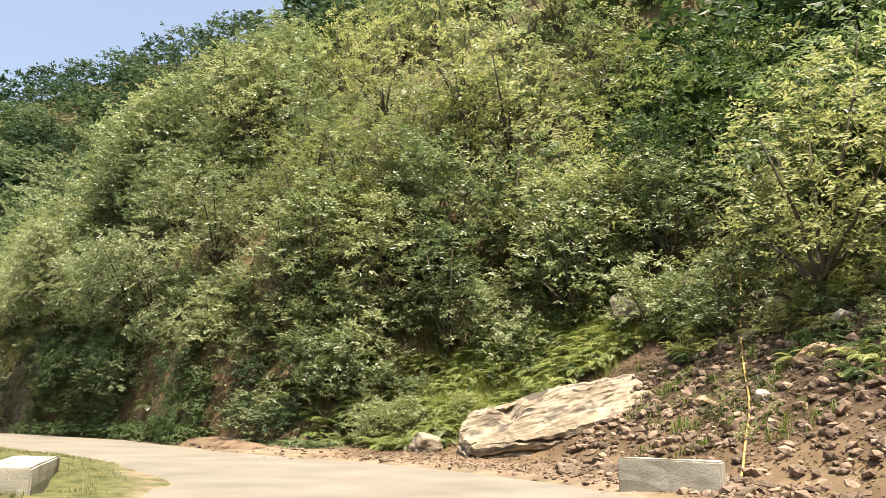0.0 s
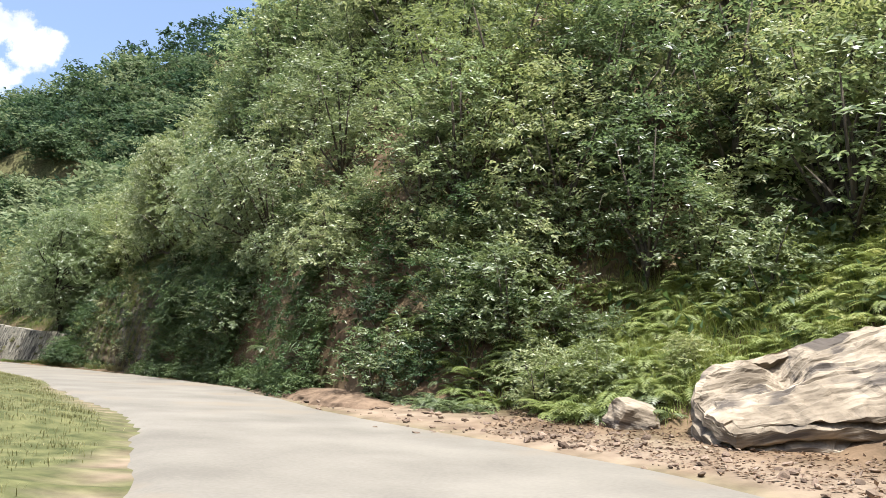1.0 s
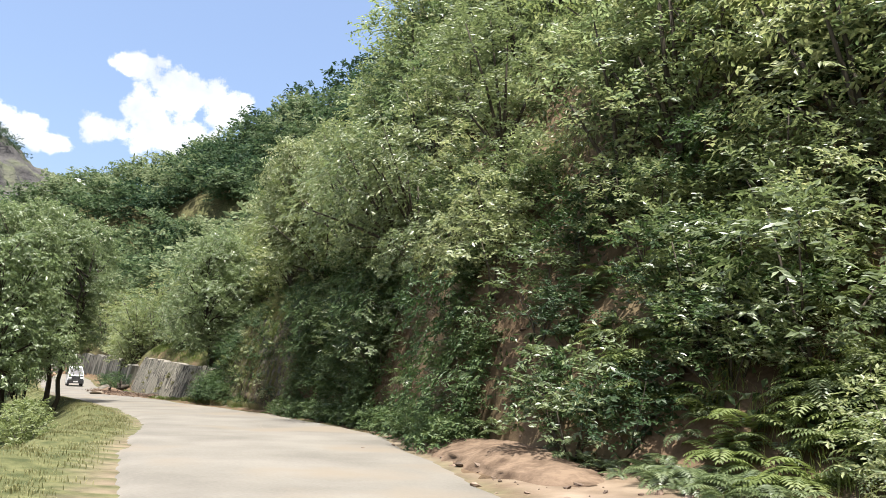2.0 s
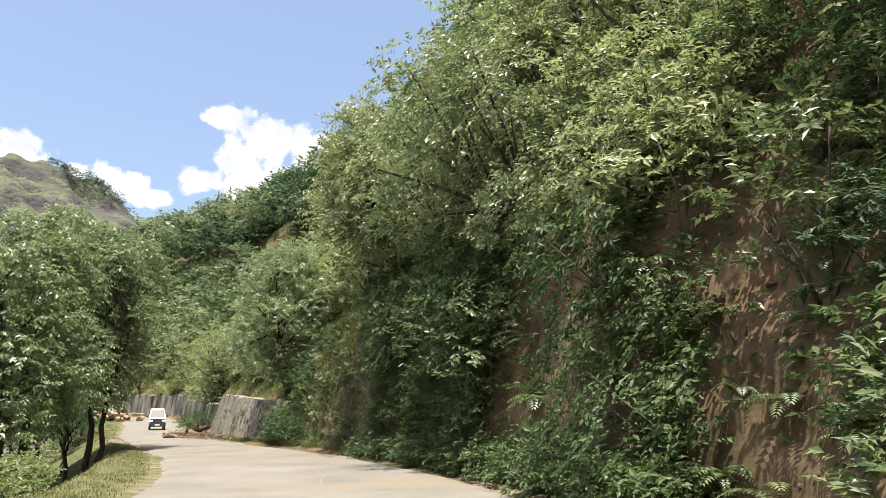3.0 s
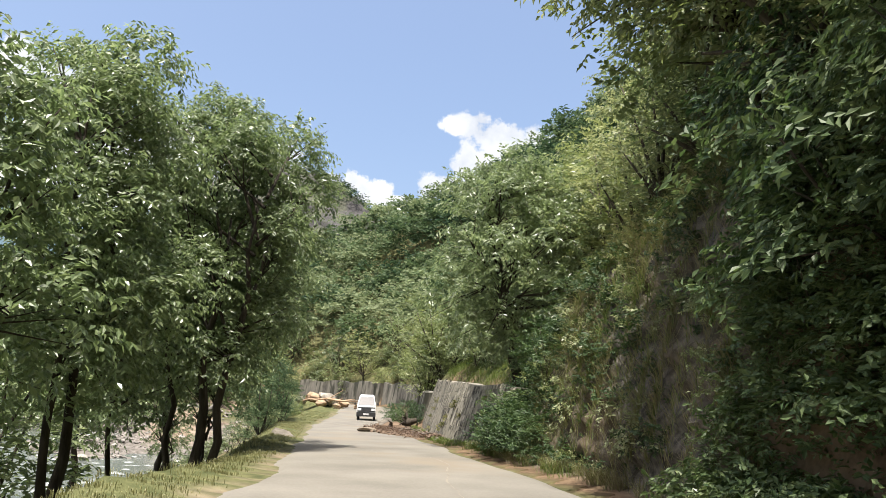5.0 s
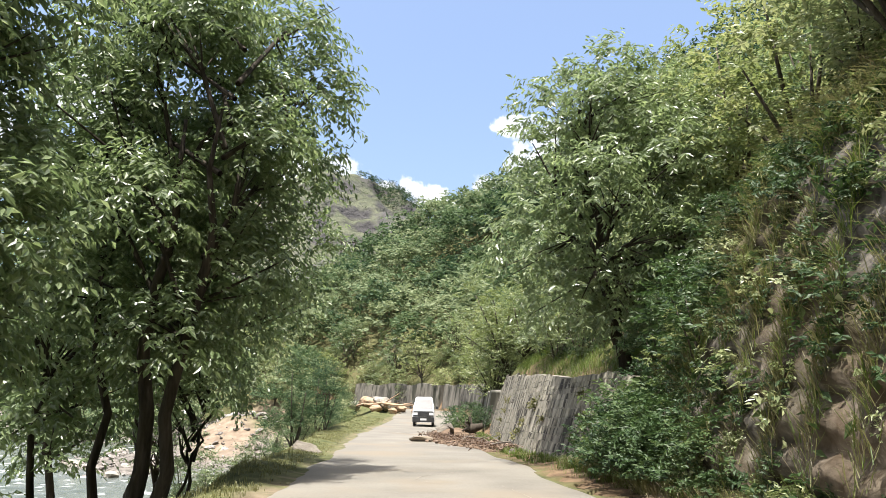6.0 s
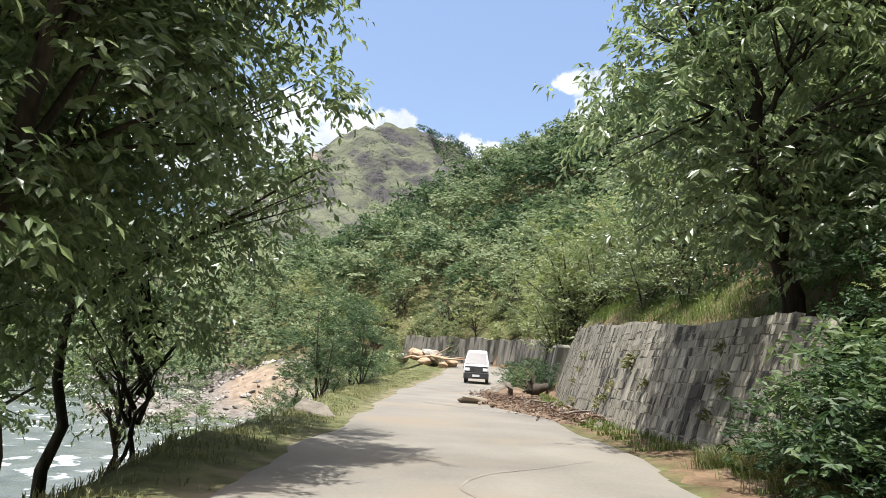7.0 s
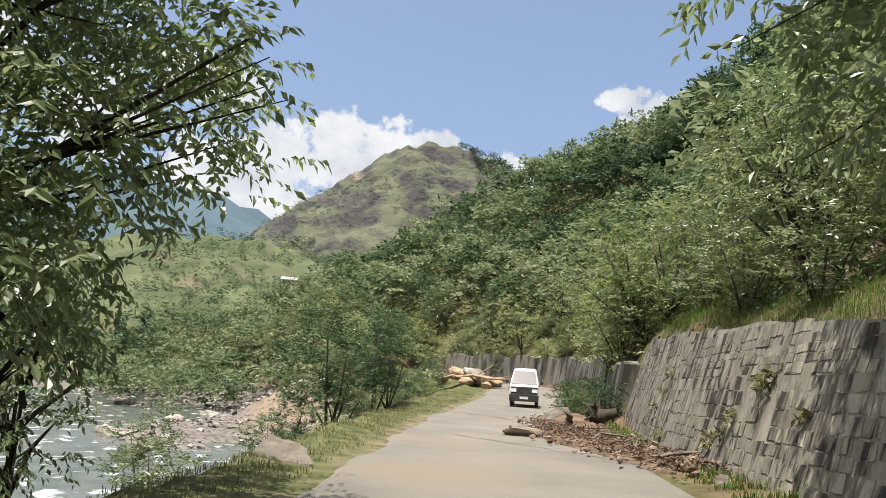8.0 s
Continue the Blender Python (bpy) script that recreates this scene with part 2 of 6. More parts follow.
# bank beside the road, by the x of the nearest place on its right edge: toe width, bank height, bank run, slope above
BANK_X = [-330, -120, -96, -72, -60, -45, -39, -36.5, -26, -15, -11, -7, -3, 1, 8]
TOE = [2, 1.6, 1.4, 1.3, 1.5, 1.7, 1.75, 1.1, 0.7, 0.8, 2.0, 3.6, 3.6, 2.6, 2]
BANK = [2, 2.6, 2.8, 2.8, 3.3, 2.4, 3.6, 4.2, 4.8, 4.6, 3.2, 1.6, 1.3, 1.2, 1.5]
RUN = [3, 1.6, 1.3, 1.3, 1.5, 1.5, 1.6, 1.4, 0.9, 0.9, 2.0, 2.6, 2.4, 2.2, 2]
SLOPE = [0.7, 0.8, 0.85, 0.8, 0.75, 0.8, 0.9, 1.2, 1.6, 1.45, 1.1, 0.85, 0.75, 0.7, 0.7]
CREST = np.array([(-245, 22), (-212, 47), (-178, 97), (-160, 124), (-141, 141), (-122, 157), (-85, 194), (0, 270), (250, 390)], float)


def lift(x):
    """The valley floor and the road rise upstream."""
    u = np.clip(-np.asarray(x, float) - 48, 0, 200)
    return 0.0006 * np.minimum(u, 47) ** 2 + 0.02 * np.maximum(u - 47, 0)


def ground_height(x, y):
    """Height of the ground, and its distances from the road's two edges."""
    x, y = np.atleast_1d(np.asarray(x, float)), np.atleast_1d(np.asarray(y, float))
    pts = np.stack([x, y], 1)
    dr, px = side_of(SLIM_R, pts)
    dl, lx = side_of(SLIM_L, pts)
    dl = -dl
    o = np.argsort(BANK_X)
    X = np.array(BANK_X, float)[o]
    look_up = lambda table: np.interp(px, X, np.array(table, float)[o])
    toe, bank, run, slope = look_up(TOE), look_up(BANK), look_up(RUN), look_up(SLOPE)
    toe = toe + 0.12 * fuzz(px, y * 0, 4)
    rough = fuzz(x, y, 3.0)
    d = np.maximum(dr, 0)
    t = np.clip((d - toe) / run, 0, 1)
    up = np.maximum(d - toe - run, 0)
    upper = np.interp(px, [-115, -80, -62, -45, -15, 2], [0.7, 0.72, 0.8, 1.05, 1.05, 0.8])
    climb = np.where(up < 7, up * slope, 7 * slope + (up - 7) * upper)
    right = 0.08 * np.clip(d, 0, toe) + bank * (t ** 0.8) + climb + rough * (0.05 + (0.35 + 0.2 * ((px < -29) & (px > -38))) * t) * (d > 0.4) + fuzz(x, y, 25) * np.clip(up / 8, 0, 3.5)
    back, _ = side_of(CREST[::-1], pts)
    right = right + np.interp(x, [-150, -137, -122, -110, -85, 0], [0, 3, 10, 17, 20, 30]) * np.clip(1 + back / 70, 0, 1) * (dr > 30)
    right = np.where((back < 0), right, np.maximum(right - 1.3 * back, 6.0))
    verge = np.interp(lx, [-70, -50, -40, -18, -13, 0], [2.0, 1.05, 1.0, 1.6, 3.6, 4.0])
    e = np.maximum(dl, 0)
    drop = np.clip((e - verge) * 0.62, 0, 5.0)
    left = 0.03 * np.clip(e, 0, verge) - drop + fuzz(x, y, 2.2) * np.clip(e / 4, 0.02, 0.28)
    far_side = np.maximum(e - 78 - 14 * fuzz(x, y, 60, 2), 0)
    left = left + np.where(far_side < 8, far_side * 0.5, 4 + (far_side - 8) * 0.25)
    upstream = np.maximum(-x - 150 + 12 * fuzz(x, y, 40, 2), 0)
    left = left + np.minimum(upstream * 0.10, 40)
    bed = np.clip((e - 8) / 4, 0, 1) * (far_side <= 0)
    left = left + bed * 0.75 * fuzz(x, y, 16, 4)
    for bx, by, rx, ry, hb in ((-94, 51.5, 9, 4, 0.8), (-99, 63.5, 8, 6, 4.2), (-113, 70, 10, 6, 5.2), (-133, 70, 14, 9, 5.8), (-160, 62, 18, 12, 6.5)):
        left = left + hb * np.exp(-((x - bx) / rx) ** 2 - ((y - by) / ry) ** 2) * np.clip(e / 4, 0, 1)
    z = np.where(dr > 0, right, np.where(dl > 0, left, -0.05)) + lift(x)
    return z, dr, dl, px, lx


def at_height(x, y):
    return float(ground_height([x], [y])[0][0])


# ---- building helpers ----
def mesh_of(name, verts, faces, mat, smooth=False):
    me = bpy.data.meshes.new(name)
    me.from_pydata(verts.tolist() if hasattr(verts, "tolist") else verts, [], faces.tolist() if hasattr(faces, "tolist") else faces)
    me.materials.append(mat)
    if smooth:
        me.polygons.foreach_set("use_smooth", [True] * len(me.polygons))
    me.update()
    return me


def part(name, me, parent=None, label="", m=None):
    """A mesh as one object, under a thing or a part where one is given; a bmesh is turned into a mesh first."""
    ob = new(name, me)
    if parent:
        ob.parent = parent
    if m is not None:
        ob.matrix_basis = m
    if label:
        ob["label"] = label
    return ob


def bm_mesh(name, bm, mat, smooth=False):
    me = bpy.data.meshes.new(name)
    bm.to_mesh(me)
    bm.free()
    me.materials.append(mat)
    if smooth:
        me.polygons.foreach_set("use_smooth", [True] * len(me.polygons))
    return me


def thing(name, label, category, group="", kind="", place=(0, 0, 0), turn=0.0, size=1.0):
    ob = new(name)
    ob.matrix_basis = Matrix.LocRotScale(place, Euler((0, 0, turn)), (size, size, size))
    return tagged(ob, label, category, group, kind)


def tube(points, radii, sides=7):
    """Vertices and faces of a tapered limb."""
    p = [Vector(q) for q in points]
    verts, faces = [], []
    for i, q in enumerate(p):
        way = (p[min(i + 1, len(p) - 1)] - p[max(i - 1, 0)]).normalized()
        a = way.orthogonal().normalized()
        b = way.cross(a)
        for k in range(sides):
            ang = 2 * math.pi * k / sides
            verts.append(tuple(q + radii[i] * (math.cos(ang) * a + math.sin(ang) * b)))
    for i in range(len(p) - 1):
        for k in range(sides):
            faces.append((i * sides + k, i * sides + (k + 1) % sides, (i + 1) * sides + (k + 1) % sides, (i + 1) * sides + k))
    faces.append(tuple(range((len(p) - 1) * sides, len(p) * sides)))
    return verts, faces


def merge(pieces):
    verts, faces = [], []
    for v, f in pieces:
        o = len(verts)
        verts += list(v)
        faces += [tuple(i + o for i in q) for q in f]
    return verts, faces


def unit(a):
    return a / (np.linalg.norm(a, axis=1, keepdims=True) + 1e-9)


def leaves(base, way, length, width, rng, droop=0.25, flat=0.6, face=None):
    """Kite-shaped, slightly folded leaves: base points, directions; returns vertices and quads."""
    k = len(base)
    way = unit(way + rng.normal(0, 0.25, (k, 3)) - np.array([0, 0, droop]))
    up = unit(np.array([0, 0, 1.0]) * flat + rng.normal(0, 0.4, (k, 3)) + (0 if face is None else face))
    side = unit(np.cross(way, up))
    nrm = np.cross(side, way)
    L = length * rng.uniform(0.7, 1.25, (k, 1))
    W = width * rng.uniform(0.8, 1.2, (k, 1))
    a = base
    mid = base + way * L * 0.45 + nrm * L * 0.06
    tip = base + way * L - nrm * L * 0.10
    v = np.stack([a, mid - side * W / 2, tip, mid + side * W / 2], 1).reshape(-1, 3)
    f = np.arange(4 * k).reshape(-1, 4)
    return v, f


def crown(rng, lobes, twigs, per_twig, leaf, twig_len=0.35, droop=0.25, shell=0.7, flat=0.45, under=-0.55, hang=None):
    """Leaves set along twigs that fill lobes (x, y, z, rx, ry, rz); denser towards the outside, uneven."""
    lobes = np.array(lobes, float)
    vol = (lobes[:, 3] * lobes[:, 4] * lobes[:, 5]) ** (2 / 3)
    pick = rng.choice(len(lobes), twigs, p=vol / vol.sum())
    d = unit(rng.normal(0, 1, (twigs, 3)))
    d[:, 2] = np.where(d[:, 2] < under, -d[:, 2], d[:, 2])
    r = (shell + (1 - shell) * rng.uniform(0, 1, twigs)) * (1 + 0.16 * np.sin(5 * d[:, 0] + pick) * np.cos(4 * d[:, 1] + 2 * pick)) * rng.uniform(0.86, 1.1, twigs)
    start = lobes[pick, :3] + d * lobes[pick, 3:] * r[:, None]
    way = unit(d + rng.normal(0, 0.5, (twigs, 3)) + np.array([0, 0, 0.15]))
    s = np.tile(np.linspace(0.05, 1, per_twig), twigs)
    base = np.repeat(start, per_twig, 0) + np.repeat(way, per_twig, 0) * (s * twig_len)[:, None] - np.array([0, 0, 1]) * (s ** 2 * droop * twig_len * 0.6)[:, None]
    swing = np.where(np.arange(len(base)) % 2 == 0, 1.0, -1.0)[:, None]
    lat = unit(np.cross(np.repeat(way, per_twig, 0), np.array([0, 0, 1.0])) + rng.normal(0, 0.15, (len(base), 3)))
    return leaves(base, np.repeat(way, per_twig, 0) * 0.6 + lat * swing, leaf[0], leaf[1], rng, droop if hang is None else hang, flat, np.repeat(d, per_twig, 0) * 0.7)


def blades(x, y, z, rng, height, width=0.02, lean=0.5, bend=None):
    """Grass blades as bent strips of a quad and a tip."""
    k = len(x)
    base = np.stack([x, y, z], 1)
    ang = rng.uniform(0, 2 * math.pi, k)
    out = np.stack([np.cos(ang), np.sin(ang), np.zeros(k)], 1) * rng.uniform(0.1, lean, (k, 1))
    if bend is not None:
        out = out + bend
    side = np.stack([-np.sin(ang), np.cos(ang), np.zeros(k)], 1)
    h = (height * rng.uniform(0.5, 1.3, k))[:, None]
    w = width * rng.uniform(0.7, 1.4, (k, 1))
    midp = base + np.array([0, 0, 0.6]) * h + out * h * 0.35
    tip = base + np.array([0, 0, 0.85]) * h + out * h
    v = np.stack([base - side * w / 2, base + side * w / 2, midp + side * w / 2.5, tip, midp - side * w / 2.5], 1).reshape(-1, 3)
    first = np.arange(k)[:, None] * 5
    return v, (first + np.array([0, 1, 2, 4])).tolist() + (first + np.array([2, 3, 4])).tolist()


def stone_mesh(name, rng, mat, size=(1, 1, 0.6), cuts=3, rough=0.18):
    """A broken stone: a ball of facets cut by a few planes, uneven."""
    bm = bmesh.new()
    bmesh.ops.create_icosphere(bm, subdivisions=cuts, radius=1)
    planes = [(Vector(unit(rng.normal(0, 1, (1, 3)))[0]), rng.uniform(0.5, 0.85)) for _ in range(9)]
    off = Vector(rng.uniform(-50, 50, 3))
    for v in bm.verts:
        for nrm, lim in planes:
            over = v.co.dot(nrm) - lim
            if over > 0:
                v.co -= nrm * over
        v.co *= 1 + rough * noise.noise(v.co * 1.7 + off) + 0.4 * rough * noise.noise(v.co * 5 + off)
        v.co = Vector((v.co.x * size[0], v.co.y * size[1], v.co.z * size[2]))
    return bm_mesh(name, bm, mat)


# ---- the ground, one sheet to the horizon ----
def axis(lo, hi, step, end_lo, end_hi):
    out = list(np.arange(lo, hi, step))
    s, v = step, hi
    while v < end_hi:
        out.append(v)
        s *= 1.13
        v += s
    s, v = step, lo
    while v > end_lo:
        s *= 1.13
        v -= s
        out.insert(0, v)
    return np.array(out)


gx, gy = axis(-108, 14, 0.55, -3200, 2500), axis(2, 88, 0.55, -2500, 3200)
GX, GY = np.meshgrid(gx, gy)
gz, gdr, gdl, gpx, glx = ground_height(GX.ravel(), GY.ravel())
far = np.hypot(GX.ravel() + 60, GY.ravel() - 50)
gz = np.where(far > 500, gz * np.clip(1 - (far - 500) / 500, 0, 1), gz)
window = np.clip((-10 - gpx) / 2, 0, 1) * np.clip((gpx + 41) / 2, 0, 1)
gz = gz - 2.2 * window * np.clip((gdr - 0.35) / 0.3, 0, 1) * np.clip((6.0 - gdr) / 1.2, 0, 1)
nx, ny = len(gx), len(gy)
ii, jj = np.meshgrid(np.arange(nx - 1), np.arange(ny - 1))
q0 = (jj * nx + ii).ravel()
gfaces = np.stack([q0, q0 + 1, q0 + nx + 1, q0 + nx], 1)


def ground_material():
    """Soil, grass, gravel and rock by where each lies, with grain."""
    m = material("ground_cover", (0.052, 0.035, 0.02), (0.175, 0.12, 0.074), 0.9, 0.95, 0.6, 14, 0.1)
    n, l = m.node_tree.nodes, m.node_tree.links
    b = n["Principled BSDF"]
    colour = b.inputs["Base Color"].links[0].from_socket
    tc = n.new("ShaderNodeTexCoord")
    for zone, dark, light, scale in (("grass", (0.05, 0.058, 0.023), (0.125, 0.125, 0.055), 3.0), ("gravel", (0.085, 0.075, 0.064), (0.21, 0.188, 0.165), 2.4), ("sand", (0.15, 0.112, 0.08), (0.26, 0.205, 0.15), 1.5), ("rock", (0.05, 0.045, 0.038), (0.19, 0.17, 0.142), 6.0), ("humus", (0.022, 0.016, 0.011), (0.085, 0.06, 0.042), 4.0)):
        at, nz, rp, mx = n.new("ShaderNodeAttribute"), n.new("ShaderNodeTexNoise"), n.new("ShaderNodeValToRGB"), n.new("ShaderNodeMix")
        at.attribute_name = zone
        nz.inputs["Scale"].default_value, nz.inputs["Detail"].default_value = scale, 8
        l.new(tc.outputs["Object"], nz.inputs[0])
        rp.color_ramp.elements[0].position, rp.color_ramp.elements[1].position = 0.35, 0.68
        rp.color_ramp.elements[0].color, rp.color_ramp.elements[1].color = (*dark, 1), (*light, 1)
        l.new(nz.outputs[0], rp.inputs[0])
        mx.data_type = "RGBA"
        l.new(at.outputs["Fac"], mx.inputs[0]), l.new(colour, mx.inputs[6]), l.new(rp.outputs[0], mx.inputs[7])
        colour = mx.outputs[2]
    l.new(colour, b.inputs["Base Color"])
    return m


M_GROUND = ground_material()
ground_me = mesh_of("ground", np.stack([GX.ravel(), GY.ravel(), gz], 1), gfaces, M_GROUND, True)
patchy = fuzz(GX.ravel(), GY.ravel(), 2.5)
sand = np.clip(1 - np.abs(gdr - 0.6) / 2.2 + 0.5 * patchy, 0, 1) * (gdr > -1) * (gpx > -18) * (gz < 0.45) + np.clip(0.15 - gdl / 0.5 + 0.8 * patchy, 0, 1) * (gdl > -0.5) * (gdl < 1.2)
grass = np.where(gdr > 0, np.clip(0.15 + 0.8 * patchy, 0, 0.7) * (gdr > 0.6), np.clip(1.1 - (gdl - 3.5) / 2.5, 0, 1))
grass = np.where((gpx < -30) & (gpx > -41) & (gdr > 0.5), np.clip(0.35 + 0.8 * patchy, 0, 0.8), grass)
grass = np.where((GX.ravel() > -1) & (GY.ravel() < 29) & (gdr > 0), 0.25 * np.clip(patchy, 0, 1), grass)
grass = np.where(gdr > 12, np.clip(0.8 + 0.5 * patchy, 0, 1), grass)
grass = np.where((gdl > 85) | (GX.ravel() < -150), 0.9, grass)
gravel = np.clip((gdl - 7) / 3, 0, 1) * (gdl < 90) * (GX.ravel() > -160) * np.clip(-1.6 - (gz - lift(GX.ravel())), 0, 1)
grass = np.where((gdl > 12) & (gz - lift(GX.ravel()) > -2), 0.9, grass)
grass = np.where((gpx < -60) & (gdr > 2.5), np.clip(0.85 + 0.5 * patchy, 0, 1), grass)
grass = np.where((gdl > 3) & (GX.ravel() < -85) & (gz - lift(GX.ravel()) > -2), 0.9, grass)
clay = np.exp(-((GX.ravel() + 95) / 4.5) ** 2 - ((GY.ravel() - 60) / 3) ** 2) + np.exp(-((GX.ravel() + 106) / 4) ** 2 - ((GY.ravel() - 68) / 2.5) ** 2)
sand = sand * np.where((GX.ravel() > 3) & (gdr > 0), 0.25, 1.0)
sand = sand + np.clip(1.9 * clay + 0.4 * patchy - 0.3, 0, 1) * (gdl > 3)
humus = np.clip((gdr - 2.0) / 3.5, 0.15, 1) * (gdr > 0.6) * np.clip((GX.ravel() - 0.5) / 1.5, 0, 1) * (GY.ravel() < 33) * np.clip(0.9 + 0.5 * patchy, 0, 1)
for zone, value in (("grass", grass), ("gravel", gravel), ("sand", np.clip(sand, 0, 1)), ("humus", humus)):
    ground_me.attributes.new(zone, "FLOAT", "POINT").data.foreach_set("value", value.astype(np.float32))
tagged(part("ground", ground_me), "steep soil and grass valley side with stony river bed", "ground", kind="structure")

# ---- the steep cut bank beside the road, as a finer sheet ----
run_along = np.concatenate([[0], np.cumsum(np.linalg.norm(np.diff(RIGHT, axis=0), axis=1))])
i0, i1 = np.where((RIGHT[:, 0] <= -9.5) & (RIGHT[:, 1] > 12))[0][0], np.where((RIGHT[:, 0] <= -41.3) & (RIGHT[:, 1] > 12))[0][0]
bs = np.arange(run_along[i0], run_along[i1], 0.2)
bd = np.arange(-0.7, 6.6, 0.03)
bp = np.stack([np.interp(bs, run_along, RIGHT[:, 0]), np.interp(bs, run_along, RIGHT[:, 1])], 1)
bt = unit(np.gradient(bp, axis=0))
bt = unit(np.stack([np.convolve(np.pad(bt[:, k], 6, "edge"), np.ones(13) / 13, "valid") for k in (0, 1)], 1))
BP = bp[:, None, :] + np.stack([bt[:, 1], -bt[:, 0]], 1)[:, None, :] * bd[None, :, None]
raw_z = ground_height(BP[..., 0].ravel(), BP[..., 1].ravel())[0].reshape(BP.shape[:2])
nd = 84
bx, by, bz, bdr = (np.zeros((len(bs), nd)) for _ in range(4))
for i in range(len(bs)):
    prof = np.concatenate([[0], np.cumsum(np.hypot(np.diff(bd), np.diff(raw_z[i])))])
    at = np.linspace(0, prof[-1], nd)
    bx[i], by[i], bz[i], bdr[i] = (np.interp(at, prof, q) for q in (BP[i, :, 0], BP[i, :, 1], raw_z[i], bd))
steep = np.clip((bdr - 0.4) / 0.4, 0, 1) * np.clip((6.3 - bdr) / 1.0, 0, 1)
stony = np.clip((-25.5 - bx) / 1.5, 0, 1)
beds = (bz + 0.35 * fuzz(bx, by, 3.0, 3)) / 0.55
lump = 0.13 * fuzz(bx * 0.7 + bz * 1.1, by * 0.7 - bz * 1.3, 1.3, 4) + (0.02 + 0.07 * stony) * np.sin(2 * math.pi * beds + 0.8 * np.sin(2 * math.pi * beds)) + (0.06 + 0.09 * stony) * fuzz(bx * 1.3 - bz * 2.1, by + bz * 1.7, 0.5, 3)
side_x, side_y = -np.repeat(bt[:, 1:2], nd, 1), np.repeat(bt[:, 0:1], nd, 1)
bx, by = bx + side_x * lump * steep, by + side_y * lump * steep
bx, by, bz, bdr, steep, stony, lump = (q.ravel() for q in (bx, by, bz, bdr, steep, stony, lump))
ia, ib = np.meshgrid(np.arange(nd - 1), np.arange(len(bs) - 1))
bq = (ib * nd + ia).ravel()
bank_me = mesh_of("bank", np.stack([bx, by, bz - 0.03 * (1 - steep)], 1), np.stack([bq, bq + nd, bq + nd + 1, bq + 1], 1), M_GROUND, True)
bank_grass = np.clip(0.35 + 0.9 * fuzz(bx, by + bz, 2.0), 0, 0.85) * np.clip((bdr - 0.5) / 0.4, 0, 1) * np.where(bx > -26, 0.3, 0.8)
bank_rock = np.clip(0.55 + 1.3 * fuzz(bx + bz, by - bz, 1.6, 3), 0, 1) * stony * steep
for zone, value in (("grass", bank_grass), ("rock", bank_rock)):
    bank_me.attributes.new(zone, "FLOAT", "POINT").data.foreach_set("value", value.astype(np.float32))
tagged(part("bank", bank_me), "steep cut bank of reddish brown earth and layered rock beside the road", "bank", kind="structure")

# ---- the road slab ----
rng = np.random.RandomState(11)
across = np.linspace(0, 1, 15)
wob_l, wob_r = fuzz(EDGES[:, 0], EDGES[:, 1], 2.0, 3) * 0.45, fuzz(EDGES[:, 2] + 90, EDGES[:, 3], 2.5, 3) * 0.4
dirn = unit(RIGHT - LEFT)
L2, R2 = LEFT - dirn * wob_l[:, None], RIGHT + dirn * wob_r[:, None]
rv, rf = [], []
for i in range(len(EDGES)):
    for k, c in enumerate(across):
        p = L2[i] * (1 - c) + R2[i] * c
        edge = k in (0, len(across) - 1)
        rv.append((p[0], p[1], (-0.12 if edge else 0.012 * float(fuzz([p[0]], [p[1]], 3)[0]) + 0.012) + float(lift(p[0]))))
W = len(across)
for i in range(len(EDGES) - 1):
    for k in range(W - 1):
        rf.append((i * W + k, i * W + k + 1, (i + 1) * W + k + 1, (i + 1) * W + k))
tagged(part("road", mesh_of("road", rv, [f[::-1] for f in rf], M_ROAD, True)), "pale dusty concrete mountain road with ragged edges", "road", kind="structure")


# ---- far mountains ----
def mountain_height(ridge, steep, rough, base, p):
    """Height of a mountain whose sides fall from a ridge line of x, y, z, with gullies."""
    h = np.full(len(p), -1e9)
    for q in spline(ridge, 25):
        h = np.maximum(h, q[2] - steep * np.linalg.norm(p - q[:2], axis=1))
    body = np.clip((h - base) / 60, 0.1, 1)
    h = h + fuzz(p[:, 0], p[:, 1], rough * 8, 6) * rough * body - np.abs(fuzz(p[:, 0] + 500, p[:, 1], rough * 3.5, 4)) * rough * 1.3 * body
    h = h - np.abs(fuzz(p[:, 0], p[:, 1] + 900, rough * 1.6, 3)) * rough * 1.2 * body
    bands = (h + 14 * fuzz(p[:, 0], p[:, 1] - 300, rough * 5, 3)) / (rough * 2.2)
    h = h + rough * 0.3 * body * np.clip(fuzz(p[:, 0] - 77, p[:, 1], rough * 6, 3) * 2 + 0.5, 0, 1) * (np.clip((bands - np.floor(bands)) * 2.6, 0, 1) - (bands - np.floor(bands)))
    return np.maximum(h, base - 12)


